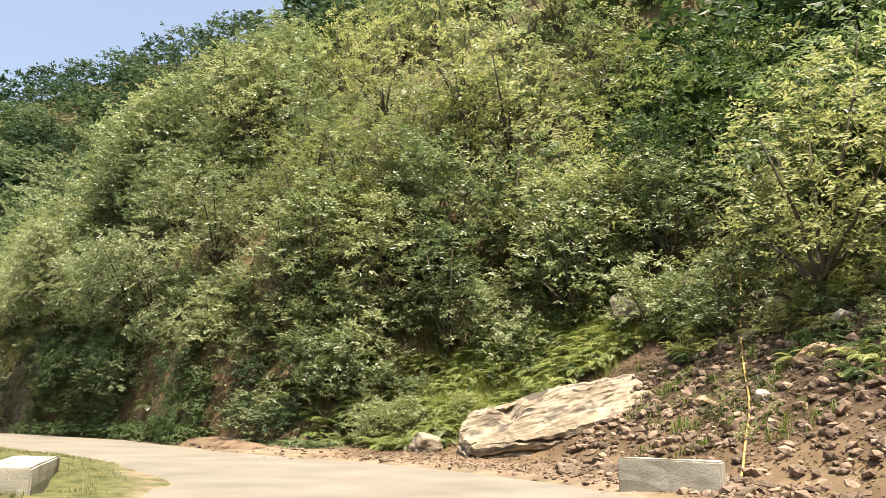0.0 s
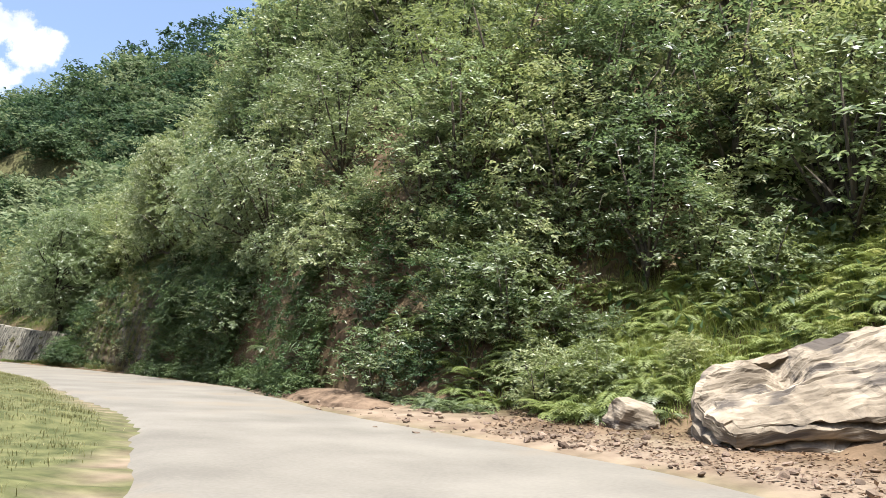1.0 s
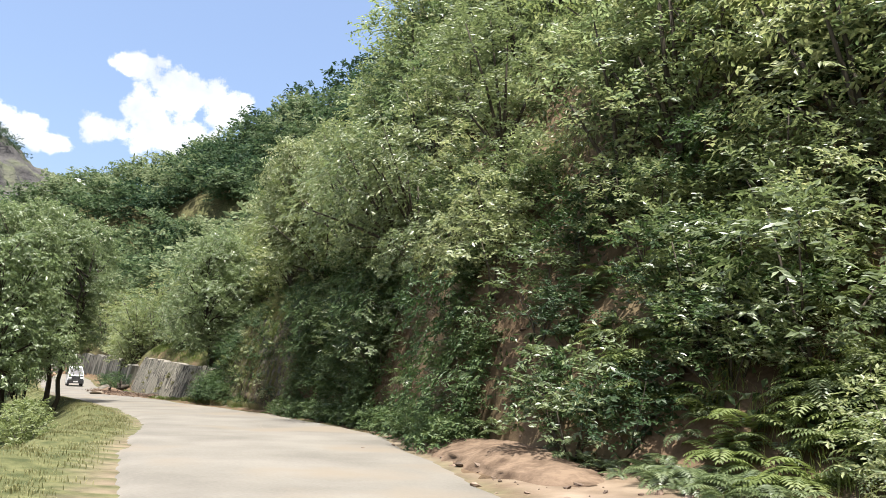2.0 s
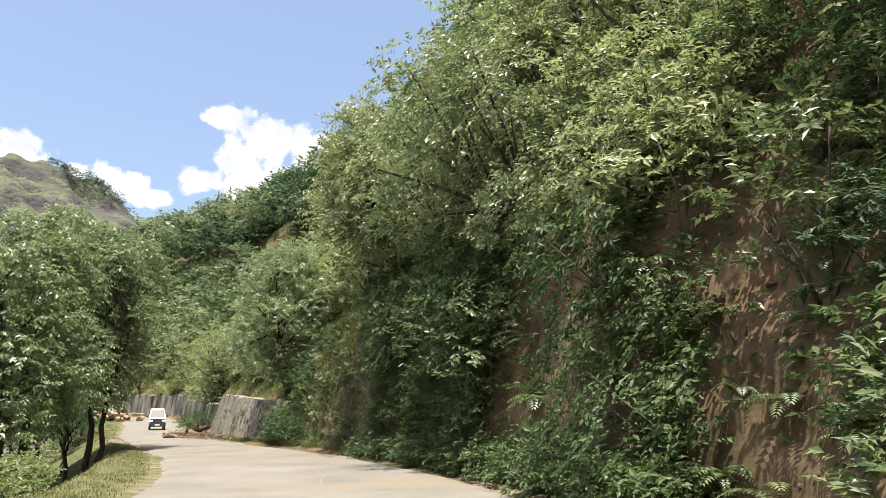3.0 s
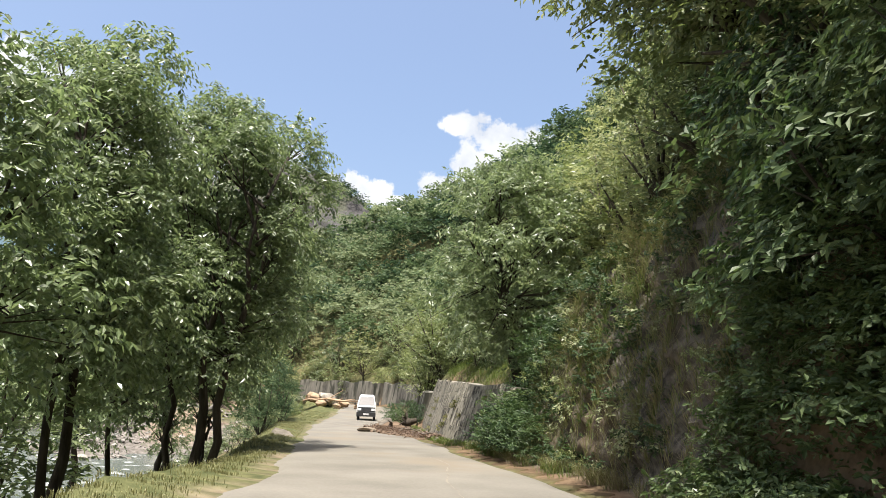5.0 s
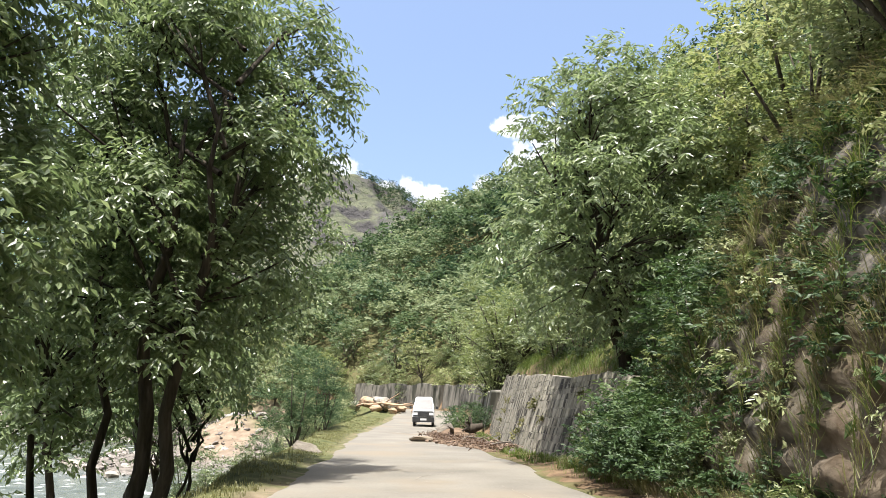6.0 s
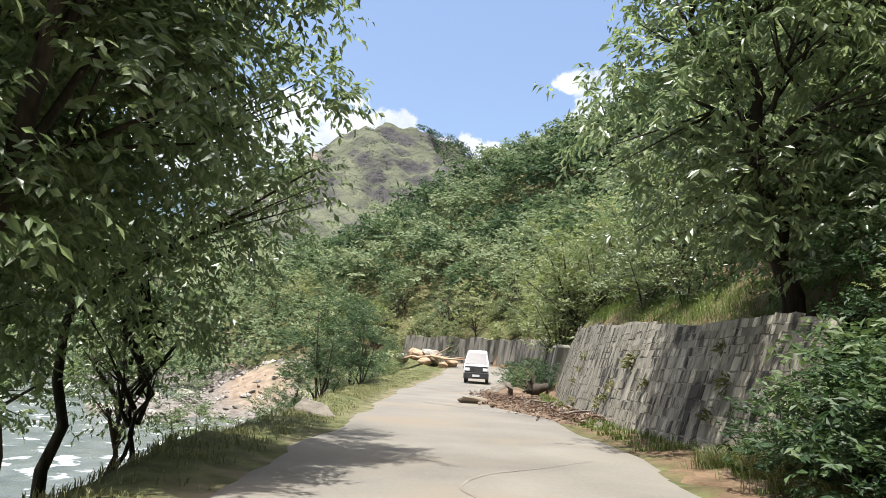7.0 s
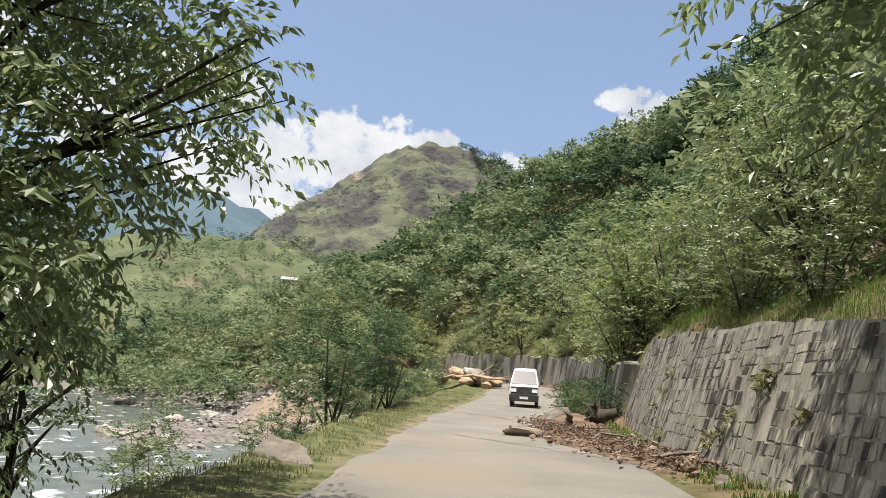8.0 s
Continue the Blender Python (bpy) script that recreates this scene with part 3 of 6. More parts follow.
def mountain(name, ridge, spread, steep, mat, label, step, rough, base=-5.0):
    r = spline(ridge, 25)
    lo, hi = r[:, :2].min(0) - spread, r[:, :2].max(0) + spread
    xs, ys = np.arange(lo[0], hi[0], step), np.arange(lo[1], hi[1], step)
    X, Y = np.meshgrid(xs, ys)
    p = np.stack([X.ravel(), Y.ravel()], 1)
    h = mountain_height(ridge, steep, rough, base, p)
    n = len(xs)
    a, b = np.meshgrid(np.arange(n - 1), np.arange(len(ys) - 1))
    q = (b * n + a).ravel()
    f = np.stack([q, q + 1, q + n + 1, q + n], 1)
    keep = h[f].max(1) > base - 10
    ob = part(name, mesh_of(name, np.stack([p[:, 0], p[:, 1], h], 1), f[keep], mat, True))
    if mat is M_MOUNTAIN:
        ob.data.attributes.new("scar", "FLOAT", "POINT").data.foreach_set("value", scarred(p).astype(np.float32))
    return tagged(ob, label, "mountain", kind="structure")


M_MOUNTAIN = material("grassy_rock_slope", (0.060, 0.065, 0.043), (0.122, 0.127, 0.083), 0.03, 0.95, 1.0, 0.2, 0.1, spots=((0.078, 0.074, 0.071), 0.024, 0.515))
# forest slope with the blue of distance haze put into its base colour
M_BLUE = material("haze_blue_forest_slope", (0.055, 0.085, 0.105), (0.085, 0.12, 0.14), 0.004, 1.0, 0.3, 0.02, 0.0)
M_FOOTHILL = material("green_hill_slope", (0.052, 0.066, 0.034), (0.115, 0.132, 0.068), 0.04, 0.95, 0.8, 0.3, 0.1, spots=((0.135, 0.115, 0.08), 0.03, 0.6))
# bare rock shows where the hill is steep
mn, ml = M_MOUNTAIN.node_tree.nodes, M_MOUNTAIN.node_tree.links
for crag in mn:
    if crag.type == "BUMP":
        crag.inputs["Distance"].default_value = 9.0
m_geo, m_sep, m_ramp, m_mix = mn.new("ShaderNodeNewGeometry"), mn.new("ShaderNodeSeparateXYZ"), mn.new("ShaderNodeValToRGB"), mn.new("ShaderNodeMix")
ml.new(m_geo.outputs["Normal"], m_sep.inputs[0])
ml.new(m_sep.outputs[2], m_ramp.inputs[0])
m_ramp.color_ramp.elements[0].position, m_ramp.color_ramp.elements[1].position = 0.56, 0.75
m_mix.data_type = "RGBA"
ml.new(m_ramp.outputs[0], m_mix.inputs[0])
m_mix.inputs[6].default_value = (0.058, 0.055, 0.054, 1)
ml.new(mn["Principled BSDF"].inputs["Base Color"].links[0].from_socket, m_mix.inputs[7])
m_scar, m_bare = mn.new("ShaderNodeAttribute"), mn.new("ShaderNodeMix")
m_scar.attribute_name, m_bare.data_type = "scar", "RGBA"
m_bare.inputs[7].default_value = (0.21, 0.175, 0.145, 1)
ml.new(m_scar.outputs["Fac"], m_bare.inputs[0]), ml.new(m_mix.outputs[2], m_bare.inputs[6])
ml.new(m_bare.outputs[2], mn["Principled BSDF"].inputs["Base Color"])
fn, fl = M_FOOTHILL.node_tree.nodes, M_FOOTHILL.node_tree.links
f_scar, f_bare = fn.new("ShaderNodeAttribute"), fn.new("ShaderNodeMix")
f_scar.attribute_name, f_bare.data_type = "scar", "RGBA"
f_bare.inputs[7].default_value = (0.21, 0.175, 0.145, 1)
fl.new(f_scar.outputs["Fac"], f_bare.inputs[0]), fl.new(fn["Principled BSDF"].inputs["Base Color"].links[0].from_socket, f_bare.inputs[6])
fl.new(f_bare.outputs[2], fn["Principled BSDF"].inputs["Base Color"])
SCARS = [((-426, 141), (-457, 163), 5.0), ((-428, 134), (-442, 140), 8.0), ((-745, 262), (-722, 268), 3.0)]


def scarred(p):
    """How bare a slide has left each place, 0 to 1."""
    out = np.zeros(len(p))
    for a, b, wide in SCARS:
        d = np.abs(side_of(np.array([a, b], float), p)[0])
        out = np.maximum(out, np.clip(1.4 - d / (wide * (1 + 0.6 * fuzz(p[:, 0], p[:, 1], 9))), 0, 1))
    return out



PEAK = [(-812, 105, 30), (-792, 182, 108), (-777, 232, 160), (-765, 275, 208), (-750, 314, 249), (-739, 338, 266), (-720, 384, 250), (-703, 415, 230), (-640, 500, 160), (-480, 590, 80)]
mountain("mountain", PEAK, 330, 0.82, M_MOUNTAIN, "green hill with bare grey rock outcrops and grass", 4.0, 14.0, 5.0)
FOOTHILL = [(-455, 225, 38), (-466, 190, 62), (-474, 163, 74), (-482, 125, 82), (-487, 78, 82), (-488, 31, 74), (-480, -40, 66), (-470, -130, 70)]
mountain("mountain", FOOTHILL, 190, 0.55, M_FOOTHILL, "wooded foothill with grassy clearings and a pale landslide scar", 4.0, 6.0, 5.0)
mountain("mountain", [(-2700, -900, 800), (-2600, -200, 700), (-2550, 260, 585), (-2500, 470, 520), (-2450, 650, 430), (-2400, 900, 420)], 900, 0.55, M_BLUE, "forested mountain range far away, coloured blue for haze", 60.0, 70.0)


# ---- leafy things ----
def shrub(seed, height, spread, mat, leaf, twigs, per_twig, name="shrub", label="", lobes=6, droop=0.25, twig_len=0.45, trunk=0.0, group="hillside shrubs", bark=None):
    """A shrub or small tree: stems from the ground and a crown of leafy twigs."""
    r = np.random.RandomState(seed)
    ob = thing(name, label, "shrub" if name == "shrub" else "tree", group)
    lob, stems = [], []
    for k in range(lobes):
        t = (k + r.uniform(0.2, 0.8)) / lobes
        low = max(trunk, height * 0.16)
        z = low + (height * 0.95 - low) * t
        width = spread * (math.sin(math.pi * (0.22 + 0.70 * t)) ** 0.7)
        a, q = k * 2.4 + r.uniform(-0.5, 0.5), width * r.uniform(0.25, 0.75)
        c = (q * math.cos(a), q * math.sin(a), z)
        s = spread * r.uniform(0.30, 0.48) * (1.1 - 0.3 * t)
        lob.append((*c, s, s, height * r.uniform(0.09, 0.14)))
        root = (r.normal(0, 0.05), r.normal(0, 0.05), -0.2) if trunk == 0 else (0, 0, trunk * r.uniform(0.6, 1.0))
        mid = (c[0] * 0.45 + r.normal(0, 0.06), c[1] * 0.45 + r.normal(0, 0.06), root[2] * 0.5 + z * 0.5)
        w = 0.012 * height + 0.005
        if k % 2 == 0:
            stems.append(tube([root, mid, c], [w, w * 0.7, w * 0.3], 4))
    if trunk:
        stems.append(tube([(0, 0, -0.4), (r.normal(0, 0.05), r.normal(0, 0.05), trunk * 0.5), (0, 0, trunk * 1.05)], [0.018 * height, 0.015 * height, 0.011 * height], 7))
    v, f = merge(stems)
    part("stem" if not trunk else "trunk", mesh_of("stem", v, f, bark or M_TWIG, True), ob)
    v, f = crown(r, lob, twigs, per_twig, leaf, twig_len, droop, 0.6, 0.8, -0.12)
    part("crown", mesh_of("crown", v, f, mat), ob)
    return ob


class Planting:
    """Sets copies of plants on the ground."""
    def __init__(self):
        self.used = set()

    def put(self, ob, x, y, size, turn, sink=0.1, z=None, tip=(0, 0)):
        m = Matrix.LocRotScale((x, y, (at_height(x, y) if z is None else z) - sink), Euler((tip[0], tip[1], turn)), (size, size, size * 1.0))
        if ob.name not in self.used:
            self.used.add(ob.name)
            ob.matrix_basis = m
            ob.matrix_basis = Matrix.LocRotScale(m.translation, m.to_quaternion(), (1, 1, 1))
            return ob
        return copy_thing(ob, m)


plant = Planting()
GREEN = "dense green shrub with small pinnate leaves on the hillside"
SHRUBS = [shrub(20 + i, 2.6, 1.8, M_LEAF_SHRUB, (0.165, 0.072), 225, 8, "shrub", GREEN, 11, twig_len=0.34) for i in range(4)]
YELLOWS = [shrub(30 + i, 1.8, 1.5, M_LEAF_YELLOW, (0.17, 0.07), 150, 8, "shrub", "sunlit yellow-green shrub with feathery leaves", 9, twig_len=0.3) for i in range(2)]
DARKS = [shrub(40 + i, 2.0, 1.6, M_LEAF_DARK, (0.135, 0.062), 230, 8, "shrub", "dark green leafy bush, bank shade put into its leaf colour", 9, twig_len=0.32) for i in range(2)]
SMALL_TREES = [shrub(50 + i, 6.0, 2.9, (M_LEAF_SHRUB, M_LEAF_TREE, M_LEAF_SHRUB, M_LEAF_YELLOW)[i], (0.20, 0.088), 450, 8, "tree", "slender hillside tree with light green crown", 17, 0.3, 0.5, 1.0, "hillside trees") for i in range(4)]
FAR_TREES = [shrub(56 + i, 6.0, 2.9, (M_LEAF_SHRUB, M_LEAF_TREE, M_LEAF_YELLOW)[i], (0.28, 0.125), 150, 7, "tree", "leafy tree high on the hillside", 16, 0.3, 0.5, 1.0, "hillside trees") for i in range(3)]

FAR_DARK = [shrub(59, 6.0, 2.9, M_LEAF_DARK, (0.26, 0.12), 170, 7, "tree", "dark green leafy tree high on the hillside", 16, 0.3, 0.5, 1.0, "hillside trees")]

rng = np.random.RandomState(5)
ARC = np.concatenate([[0], np.cumsum(np.linalg.norm(np.diff(RIGHT, axis=0), axis=1))])


def beside(s, d):
    """The place d metres out from the right edge, s metres along it."""
    i = int(np.clip(np.searchsorted(ARC, s), 1, len(RIGHT) - 2))
    t = RIGHT[i + 1] - RIGHT[i - 1]
    t = t / np.linalg.norm(t)
    return RIGHT[i, 0] + t[1] * d, RIGHT[i, 1] - t[0] * d


def along(x):
    """How far along the right edge the given x lies, past the start of the bend."""
    i = np.where((RIGHT[:, 0] <= x) & (RIGHT[:, 1] > 12))[0][0]
    return float(ARC[i])


def bare(x, y, d):
    """Places kept free: the rock slip by the start, the boulder, the wall's face and the bare grassy bank."""
    if 1.5 < x < 17 and y < (28.0 if x < 6.5 else 22.5) and d < 16:
        return True
    if -4.5 < x < 7.5 and d < (8.6 if -3.2 < x < 5 else 6.2):
        return True
    if -61 < x < -38 and d < 3.8:
        return True
    if -41 < x < -26.5 and d < 5.5:
        return True
    if -19.0 < x < -14.2 and d < 1.9:
        return True
    return False


def pick(shares):
    """One plant out of (share, kinds) pairs."""
    u = rng.uniform() * sum(a for a, _ in shares)
    for a, kinds in shares:
        u -= a
        if u <= 0:
            return kinds[rng.randint(len(kinds))]
    return shares[-1][1][0]


# rows of planting: from x, to x, distances out, spacing, what grows there, sizes
BEDS = [(-14, -26, 1.5, 4.0, 1.35, [(5, SHRUBS), (2, DARKS), (1, YELLOWS)], (0.7, 1.05)),
        (-25, -27.4, 1.9, 4.6, 1.5, [(3, SHRUBS), (3, DARKS)], (0.6, 0.9)),
        (-9, -15, 2.3, 5.0, 1.35, [(3, SHRUBS), (3, DARKS)], (0.65, 0.95)),
        (-43, -62, 3.6, 5.0, 1.8, [(4, SHRUBS), (1, DARKS), (3, YELLOWS)], (0.55, 0.85)),
        (5, -3.5, 5.6, 9.0, 1.9, [(3, SHRUBS), (4, YELLOWS)], (0.5, 0.8)),
        # mostly dark bushes: the hollow's deep shade is put into leaf colour
        (-3.5, -11, 4.4, 7.6, 1.45, [(2, SHRUBS), (4, DARKS)], (0.75, 1.15)),
        (-3.5, -11, 8.6, 10.5, 1.9, [(3, SHRUBS), (2, SMALL_TREES)], (0.8, 1.1)),
        (-9, -62, 4.6, 9.5, 2.2, [(4, SHRUBS), (4, SMALL_TREES), (1, YELLOWS)], (0.85, 1.25)),
        (18, 5, 6.0, 15, 1.6, [(3, SHRUBS), (4, YELLOWS), (1, SMALL_TREES[3:])], (0.6, 1.0)),
        (14, 4, 8.5, 12, 2.2, [(3, SHRUBS), (2, SMALL_TREES[:3])], (0.8, 1.05)),
        (4, -9, 8.5, 13, 2.2, [(4, SHRUBS), (3, SMALL_TREES), (2, YELLOWS)], (0.85, 1.2)),
        (10, -62, 11, 24, 3.2, [(6, FAR_TREES), (1, SHRUBS)], (0.85, 1.3)),
        (17, -4, 15, 25, 2.2, [(7, FAR_DARK), (1, FAR_TREES)], (0.9, 1.35)),
        (-62, -150, 2.7, 8.5, 2.3, [(4, SHRUBS), (3, FAR_TREES), (2, YELLOWS)], (0.8, 1.2))]
todo = []
for x0, x1, d0, d1, gap, shares, sizes in BEDS:
    s = along(x0) if x0 < 2 else along(2) - (x0 - 2) * 1.6
    end = along(x1)
    while s < end:
        d = d0
        while d < d1:
            x, y = beside(s + rng.uniform(-0.4, 0.4) * gap, d + rng.uniform(-0.4, 0.4) * gap)
            if not bare(x, y, d):
                todo.append((pick(shares), x, y, rng.uniform(*sizes), 0.1))
            d += gap
        s += gap
for (ob, x, y, size, tip), z in zip(todo, ground_height([q[1] for q in todo], [q[2] for q in todo])[0]):
    plant.put(ob, x, y, size, rng.uniform(0, 6.3), 0.2, float(z), (rng.normal(0, tip), rng.normal(0, tip)))



def clumps(name, forms, spots, mat, label, seed, leaf=(0.13, 0.06), twigs=90):
    """Many small leafy plants as one sheet of stuff; spots: x, y, size, how far it stands off the ground."""
    r = np.random.RandomState(seed)
    shapes = []
    for k in range(forms):
        lob = [(0.55 * math.cos(i * 2.4) * q, 0.55 * math.sin(i * 2.4) * q, 0.35 + 0.12 * i, 0.42, 0.42, 0.16) for i, q in enumerate(r.uniform(0.2, 1.0, 6))]
        shapes.append(crown(r, lob, twigs, 7, leaf, 0.28, 0.4, 0.5, 0.7, -0.2))
    z = ground_height([q[0] for q in spots], [q[1] for q in spots])[0]
    vs, fs, o = [], [], 0
    for (x, y, size, off), zz in zip(spots, z):
        v, f = shapes[r.randint(forms)]
        m = np.array(Euler((r.normal(0, 0.3), r.normal(0, 0.3), r.uniform(0, 6.3))).to_matrix()) * size
        vs.append(v @ m.T + np.array([x, y, zz - 0.3 * size + off]))
        fs.append(f + o)
        o += len(v)
    return tagged(part(name, mesh_of(name, np.vstack(vs), np.vstack(fs), mat)), label, "undergrowth", kind="stuff")


# shrubs leaning out over the road from the bank's top
# mostly dark-leaved, so the colour carries the shade along the bank
s = along(-13.5)
while s < along(-25.5):
    x, y = beside(s, 1.35 + rng.uniform(-0.15, 0.25))
    ax, ay = beside(s + 0.5, 1.0)
    bx, by = beside(s - 0.5, 1.0)
    over_bare = -18.5 < x < -14.0
    if over_bare:
        x, y = beside(s, 1.95)
    plant.put(pick([(3, SHRUBS), (2, YELLOWS)] if over_bare else [(3, DARKS), (1, SHRUBS)]), x, y, rng.uniform(0.6, 0.8) if over_bare else rng.uniform(0.75, 1.1), math.atan2(-(ay - by), -(ax - bx)) + rng.normal(0, 0.2), 0.35, None, (rng.uniform(0.75, 1.0), 0))
    s += 1.25


# small trees leaning out over the road from above the bank
for k in range(6):
    s = along(-18.0) + (along(-26.0) - along(-18.0)) * (k + rng.uniform(0.2, 0.8)) / 6
    x, y = beside(s, rng.uniform(2.0, 2.8))
    ax, ay = beside(s + 0.5, 1.0)
    bx, by = beside(s - 0.5, 1.0)
    plant.put(pick([(3, SMALL_TREES), (2, SHRUBS)]), x, y, rng.uniform(0.72, 0.95), math.atan2(-(ay - by), -(ax - bx)) + rng.normal(0, 0.25), 0.3, None, (rng.uniform(0.45, 0.75), 0))


# plants hanging on the steep bank
spots, light_spots = [], []
s = along(-13)
while s < along(-26.5):
    for d in np.arange(0.4, 1.85, 0.125):
        x, y = beside(s + rng.uniform(-0.3, 0.3), d + rng.uniform(-0.06, 0.06))
        if rng.uniform() < ((0.16 if d < 1.25 else 0.06) if -18.2 < x < -14.6 and d > 0.85 else 0.92):
            (spots if rng.uniform() < (0.72 if x < -20 else 1.1) else light_spots).append((x, y, rng.uniform(0.45, 0.9), 0.0))
    s += 0.6
thick = np.random.RandomState(93)
spots += [(*beside(thick.uniform(along(-18.8), along(-26.3)), d), thick.uniform(0.45, 0.8), 0.0) for d in thick.uniform(0.45, 1.35, 300)]
# the bank's shade is put into the dark colour of these plants
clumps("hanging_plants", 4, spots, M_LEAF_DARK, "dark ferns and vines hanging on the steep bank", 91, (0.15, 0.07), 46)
clumps("hanging_plants", 4, light_spots, M_LEAF_SHRUB, "light green sprays hanging on the steep bank", 92, (0.14, 0.06), 46)


# ---- far woods, past counting ----
def woods(name, xs, ys, height, leaf, count, mat, label, seed, zs=None):
    """One sheet of tree crowns of clumped leaves."""
    r = np.random.RandomState(seed)
    z = ground_height(xs, ys)[0] if zs is None else zs
    vs, fs, tones, o = [], [], [], 0
    forms = []
    for k in range(6):
        lob = [(0.30 * math.cos(a) * q, 0.30 * math.sin(a) * q, r.uniform(0.45, 0.75), 0.26, 0.26, 0.22) for a, q in zip(r.uniform(0, 6.3, 5), (0, 1, 1, 1.2, 1))]
        forms.append(crown(r, lob, count // 5, 5, (leaf, leaf * 0.55), 0.12, 0.2, 0.7))
    for x, y, zz in zip(xs, ys, z):
        v, f = forms[r.randint(6)]
        s, a = height * r.uniform(0.7, 1.3), r.uniform(0, 6.3)
        ca, sa = math.cos(a) * s, math.sin(a) * s
        w = np.stack([v[:, 0] * ca - v[:, 1] * sa + x, v[:, 0] * sa + v[:, 1] * ca + y, v[:, 2] * s + zz - 0.1 * s], 1)
        vs.append(w)
        fs.append(f + o)
        tones.append(np.full(len(v), r.uniform(-0.42, 0.24)))
        o += len(v)
    me = mesh_of(name, np.vstack(vs), np.vstack(fs), mat)
    me.attributes.new("tone", "FLOAT", "POINT").data.foreach_set("value", np.concatenate(tones).astype(np.float32))
    return tagged(part(name, me), label, "woodland", kind="stuff")


def scatter(x0, x1, y0, y1, gap, test):
    xs, ys = np.meshgrid(np.arange(x0, x1, gap), np.arange(y0, y1, gap))
    xs = xs.ravel() + rng.uniform(-0.45, 0.45, xs.size) * gap
    ys = ys.ravel() + rng.uniform(-0.45, 0.45, ys.size) * gap
    z, dr, dl, px, lx = ground_height(xs, ys)
    past = side_of(CREST[::-1], np.stack([xs, ys], 1))[0]
    k = test(xs, ys, dr, dl, px, past)
    return xs[k], ys[k]


xs, ys = scatter(-215, -20, 20, 260, 4.8, lambda x, y, dr, dl, px, past: (dr > 7.5) & (past < 5) & (dr < 60) & (px < -62))
woods("hillside_woods", xs, ys, 7.4, 0.095, 430, M_LEAF_FAR, "mixed green woodland covering the valley side", 7)
xs, ys = scatter(-200, 60, 20, 300, 5.6, lambda x, y, dr, dl, px, past: (dr > np.where(px < -62, 60, 21)) & (past < 6) & (dr < np.where(x < y * 0.15, 150, 70)))
woods("hillside_woods", xs, ys, 8.5, 0.11, 200, M_LEAF_FAR, "green woodland high on the valley side", 10)
xs, ys = scatter(-130, -82, 100, 140, 3.4, lambda x, y, dr, dl, px, past: (dr > 22) & (dr < 60) & (past < 5))
woods("hillside_woods", xs, ys, 7.0, 0.095, 300, M_LEAF_FAR, "dense green woodland on the valley side", 33)
xs, ys = scatter(8, 34, 31, 66, 3.3, lambda x, y, dr, dl, px, past: (dr > 19) & (dr < 48) & (past < 8))
woods("hillside_woods", xs, ys, 6.6, 0.10, 300, M_LEAF_DARK, "dark green trees high above the slip", 34)
xs, ys = scatter(-460, -145, -60, 140, 8.0, lambda x, y, dr, dl, px, past: (dr < 0) & (dl > 9) & (x < -150))
woods("valley_woods", xs, ys, 7.5, 0.11, 150, M_LEAF_FAR, "green trees filling the valley beyond the river", 8)
xs, ys = scatter(-190, -104, 48, 84, 2.7, lambda x, y, dr, dl, px, past: (dr < 0) & (dl > 3.5) & (dl < np.where(x < -115, 40, 14)))
woods("bank_woods", xs, ys, 4.4, 0.11, 150, M_LEAF_FAR, "low green trees on the stony bank below the bend", 19)
xs, ys = scatter(-220, -20, -90, 0, 7.5, lambda x, y, dr, dl, px, past: (dl > 80))
woods("valley_woods", xs, ys, 8.0, 0.14, 110, M_LEAF_FAR, "green trees on the far river bank", 9)


# ---- roadside trees ----
def roadside_tree(seed, trunks, height, lobes, leaf, twigs, per_twig, place, label, mat=M_LEAF_ROADSIDE):
    r = np.random.RandomState(seed)
    ob = thing("tree", label, "tree", "roadside trees", place=place)
    for (dx, dy, rad, lx_, ly_) in trunks:
        top = height * 0.62
        pts = [(dx, dy, -1.0)] + [(dx + lx_ * q + r.normal(0, 0.09) * (q > 0.1), dy + ly_ * q + r.normal(0, 0.09) * (q > 0.1), top * q) for q in (0.0, 0.12, 0.25, 0.4, 0.55, 0.7, 0.85, 1.0)]
        v, f = tube(pts, [rad * q for q in (1.35, 1.2, 1.02, 0.94, 0.84, 0.72, 0.6, 0.42, 0.22)], 9)
        part("trunk", mesh_of("trunk", v, f, M_BARK, True), ob)
    limbs = []
    for lob in lobes:
        dx, dy, rad, lx_, ly_ = trunks[r.randint(len(trunks))]
        z0 = max(height * 0.28, lob[2] - height * 0.22)
        k = z0 / (height * 0.62)
        start = (dx + lx_ * k, dy + ly_ * k, z0)
        end = (lob[0] + lob[3] * 0.3 * r.normal(), lob[1] + lob[4] * 0.3 * r.normal(), lob[2] + lob[5] * 0.4)
        midp = tuple(0.5 * (a + b) + r.normal(0, 0.15) for a, b in zip(start, end))
        limbs.append(tube([start, midp, end], [0.055, 0.04, 0.012], 5))
        for _ in range(4):
            e2 = (lob[0] + lob[3] * 0.75 * r.normal(0, 0.6), lob[1] + lob[4] * 0.75 * r.normal(0, 0.6), lob[2] + lob[5] * 0.6 * r.normal(0, 0.7))
            limbs.append(tube([midp, tuple(0.5 * (a + b) for a, b in zip(midp, e2)), e2], [0.028, 0.018, 0.006], 4))
    v, f = merge(limbs)
    part("branchwork", mesh_of("branchwork", v, f, M_BARK, True), ob)
    v, f = crown(r, lobes, twigs, per_twig, leaf, 0.45, 0.5, 0.52, 0.35, -0.55, 0.85)
    part("crown", mesh_of("crown", v, f, mat), ob)
    return ob


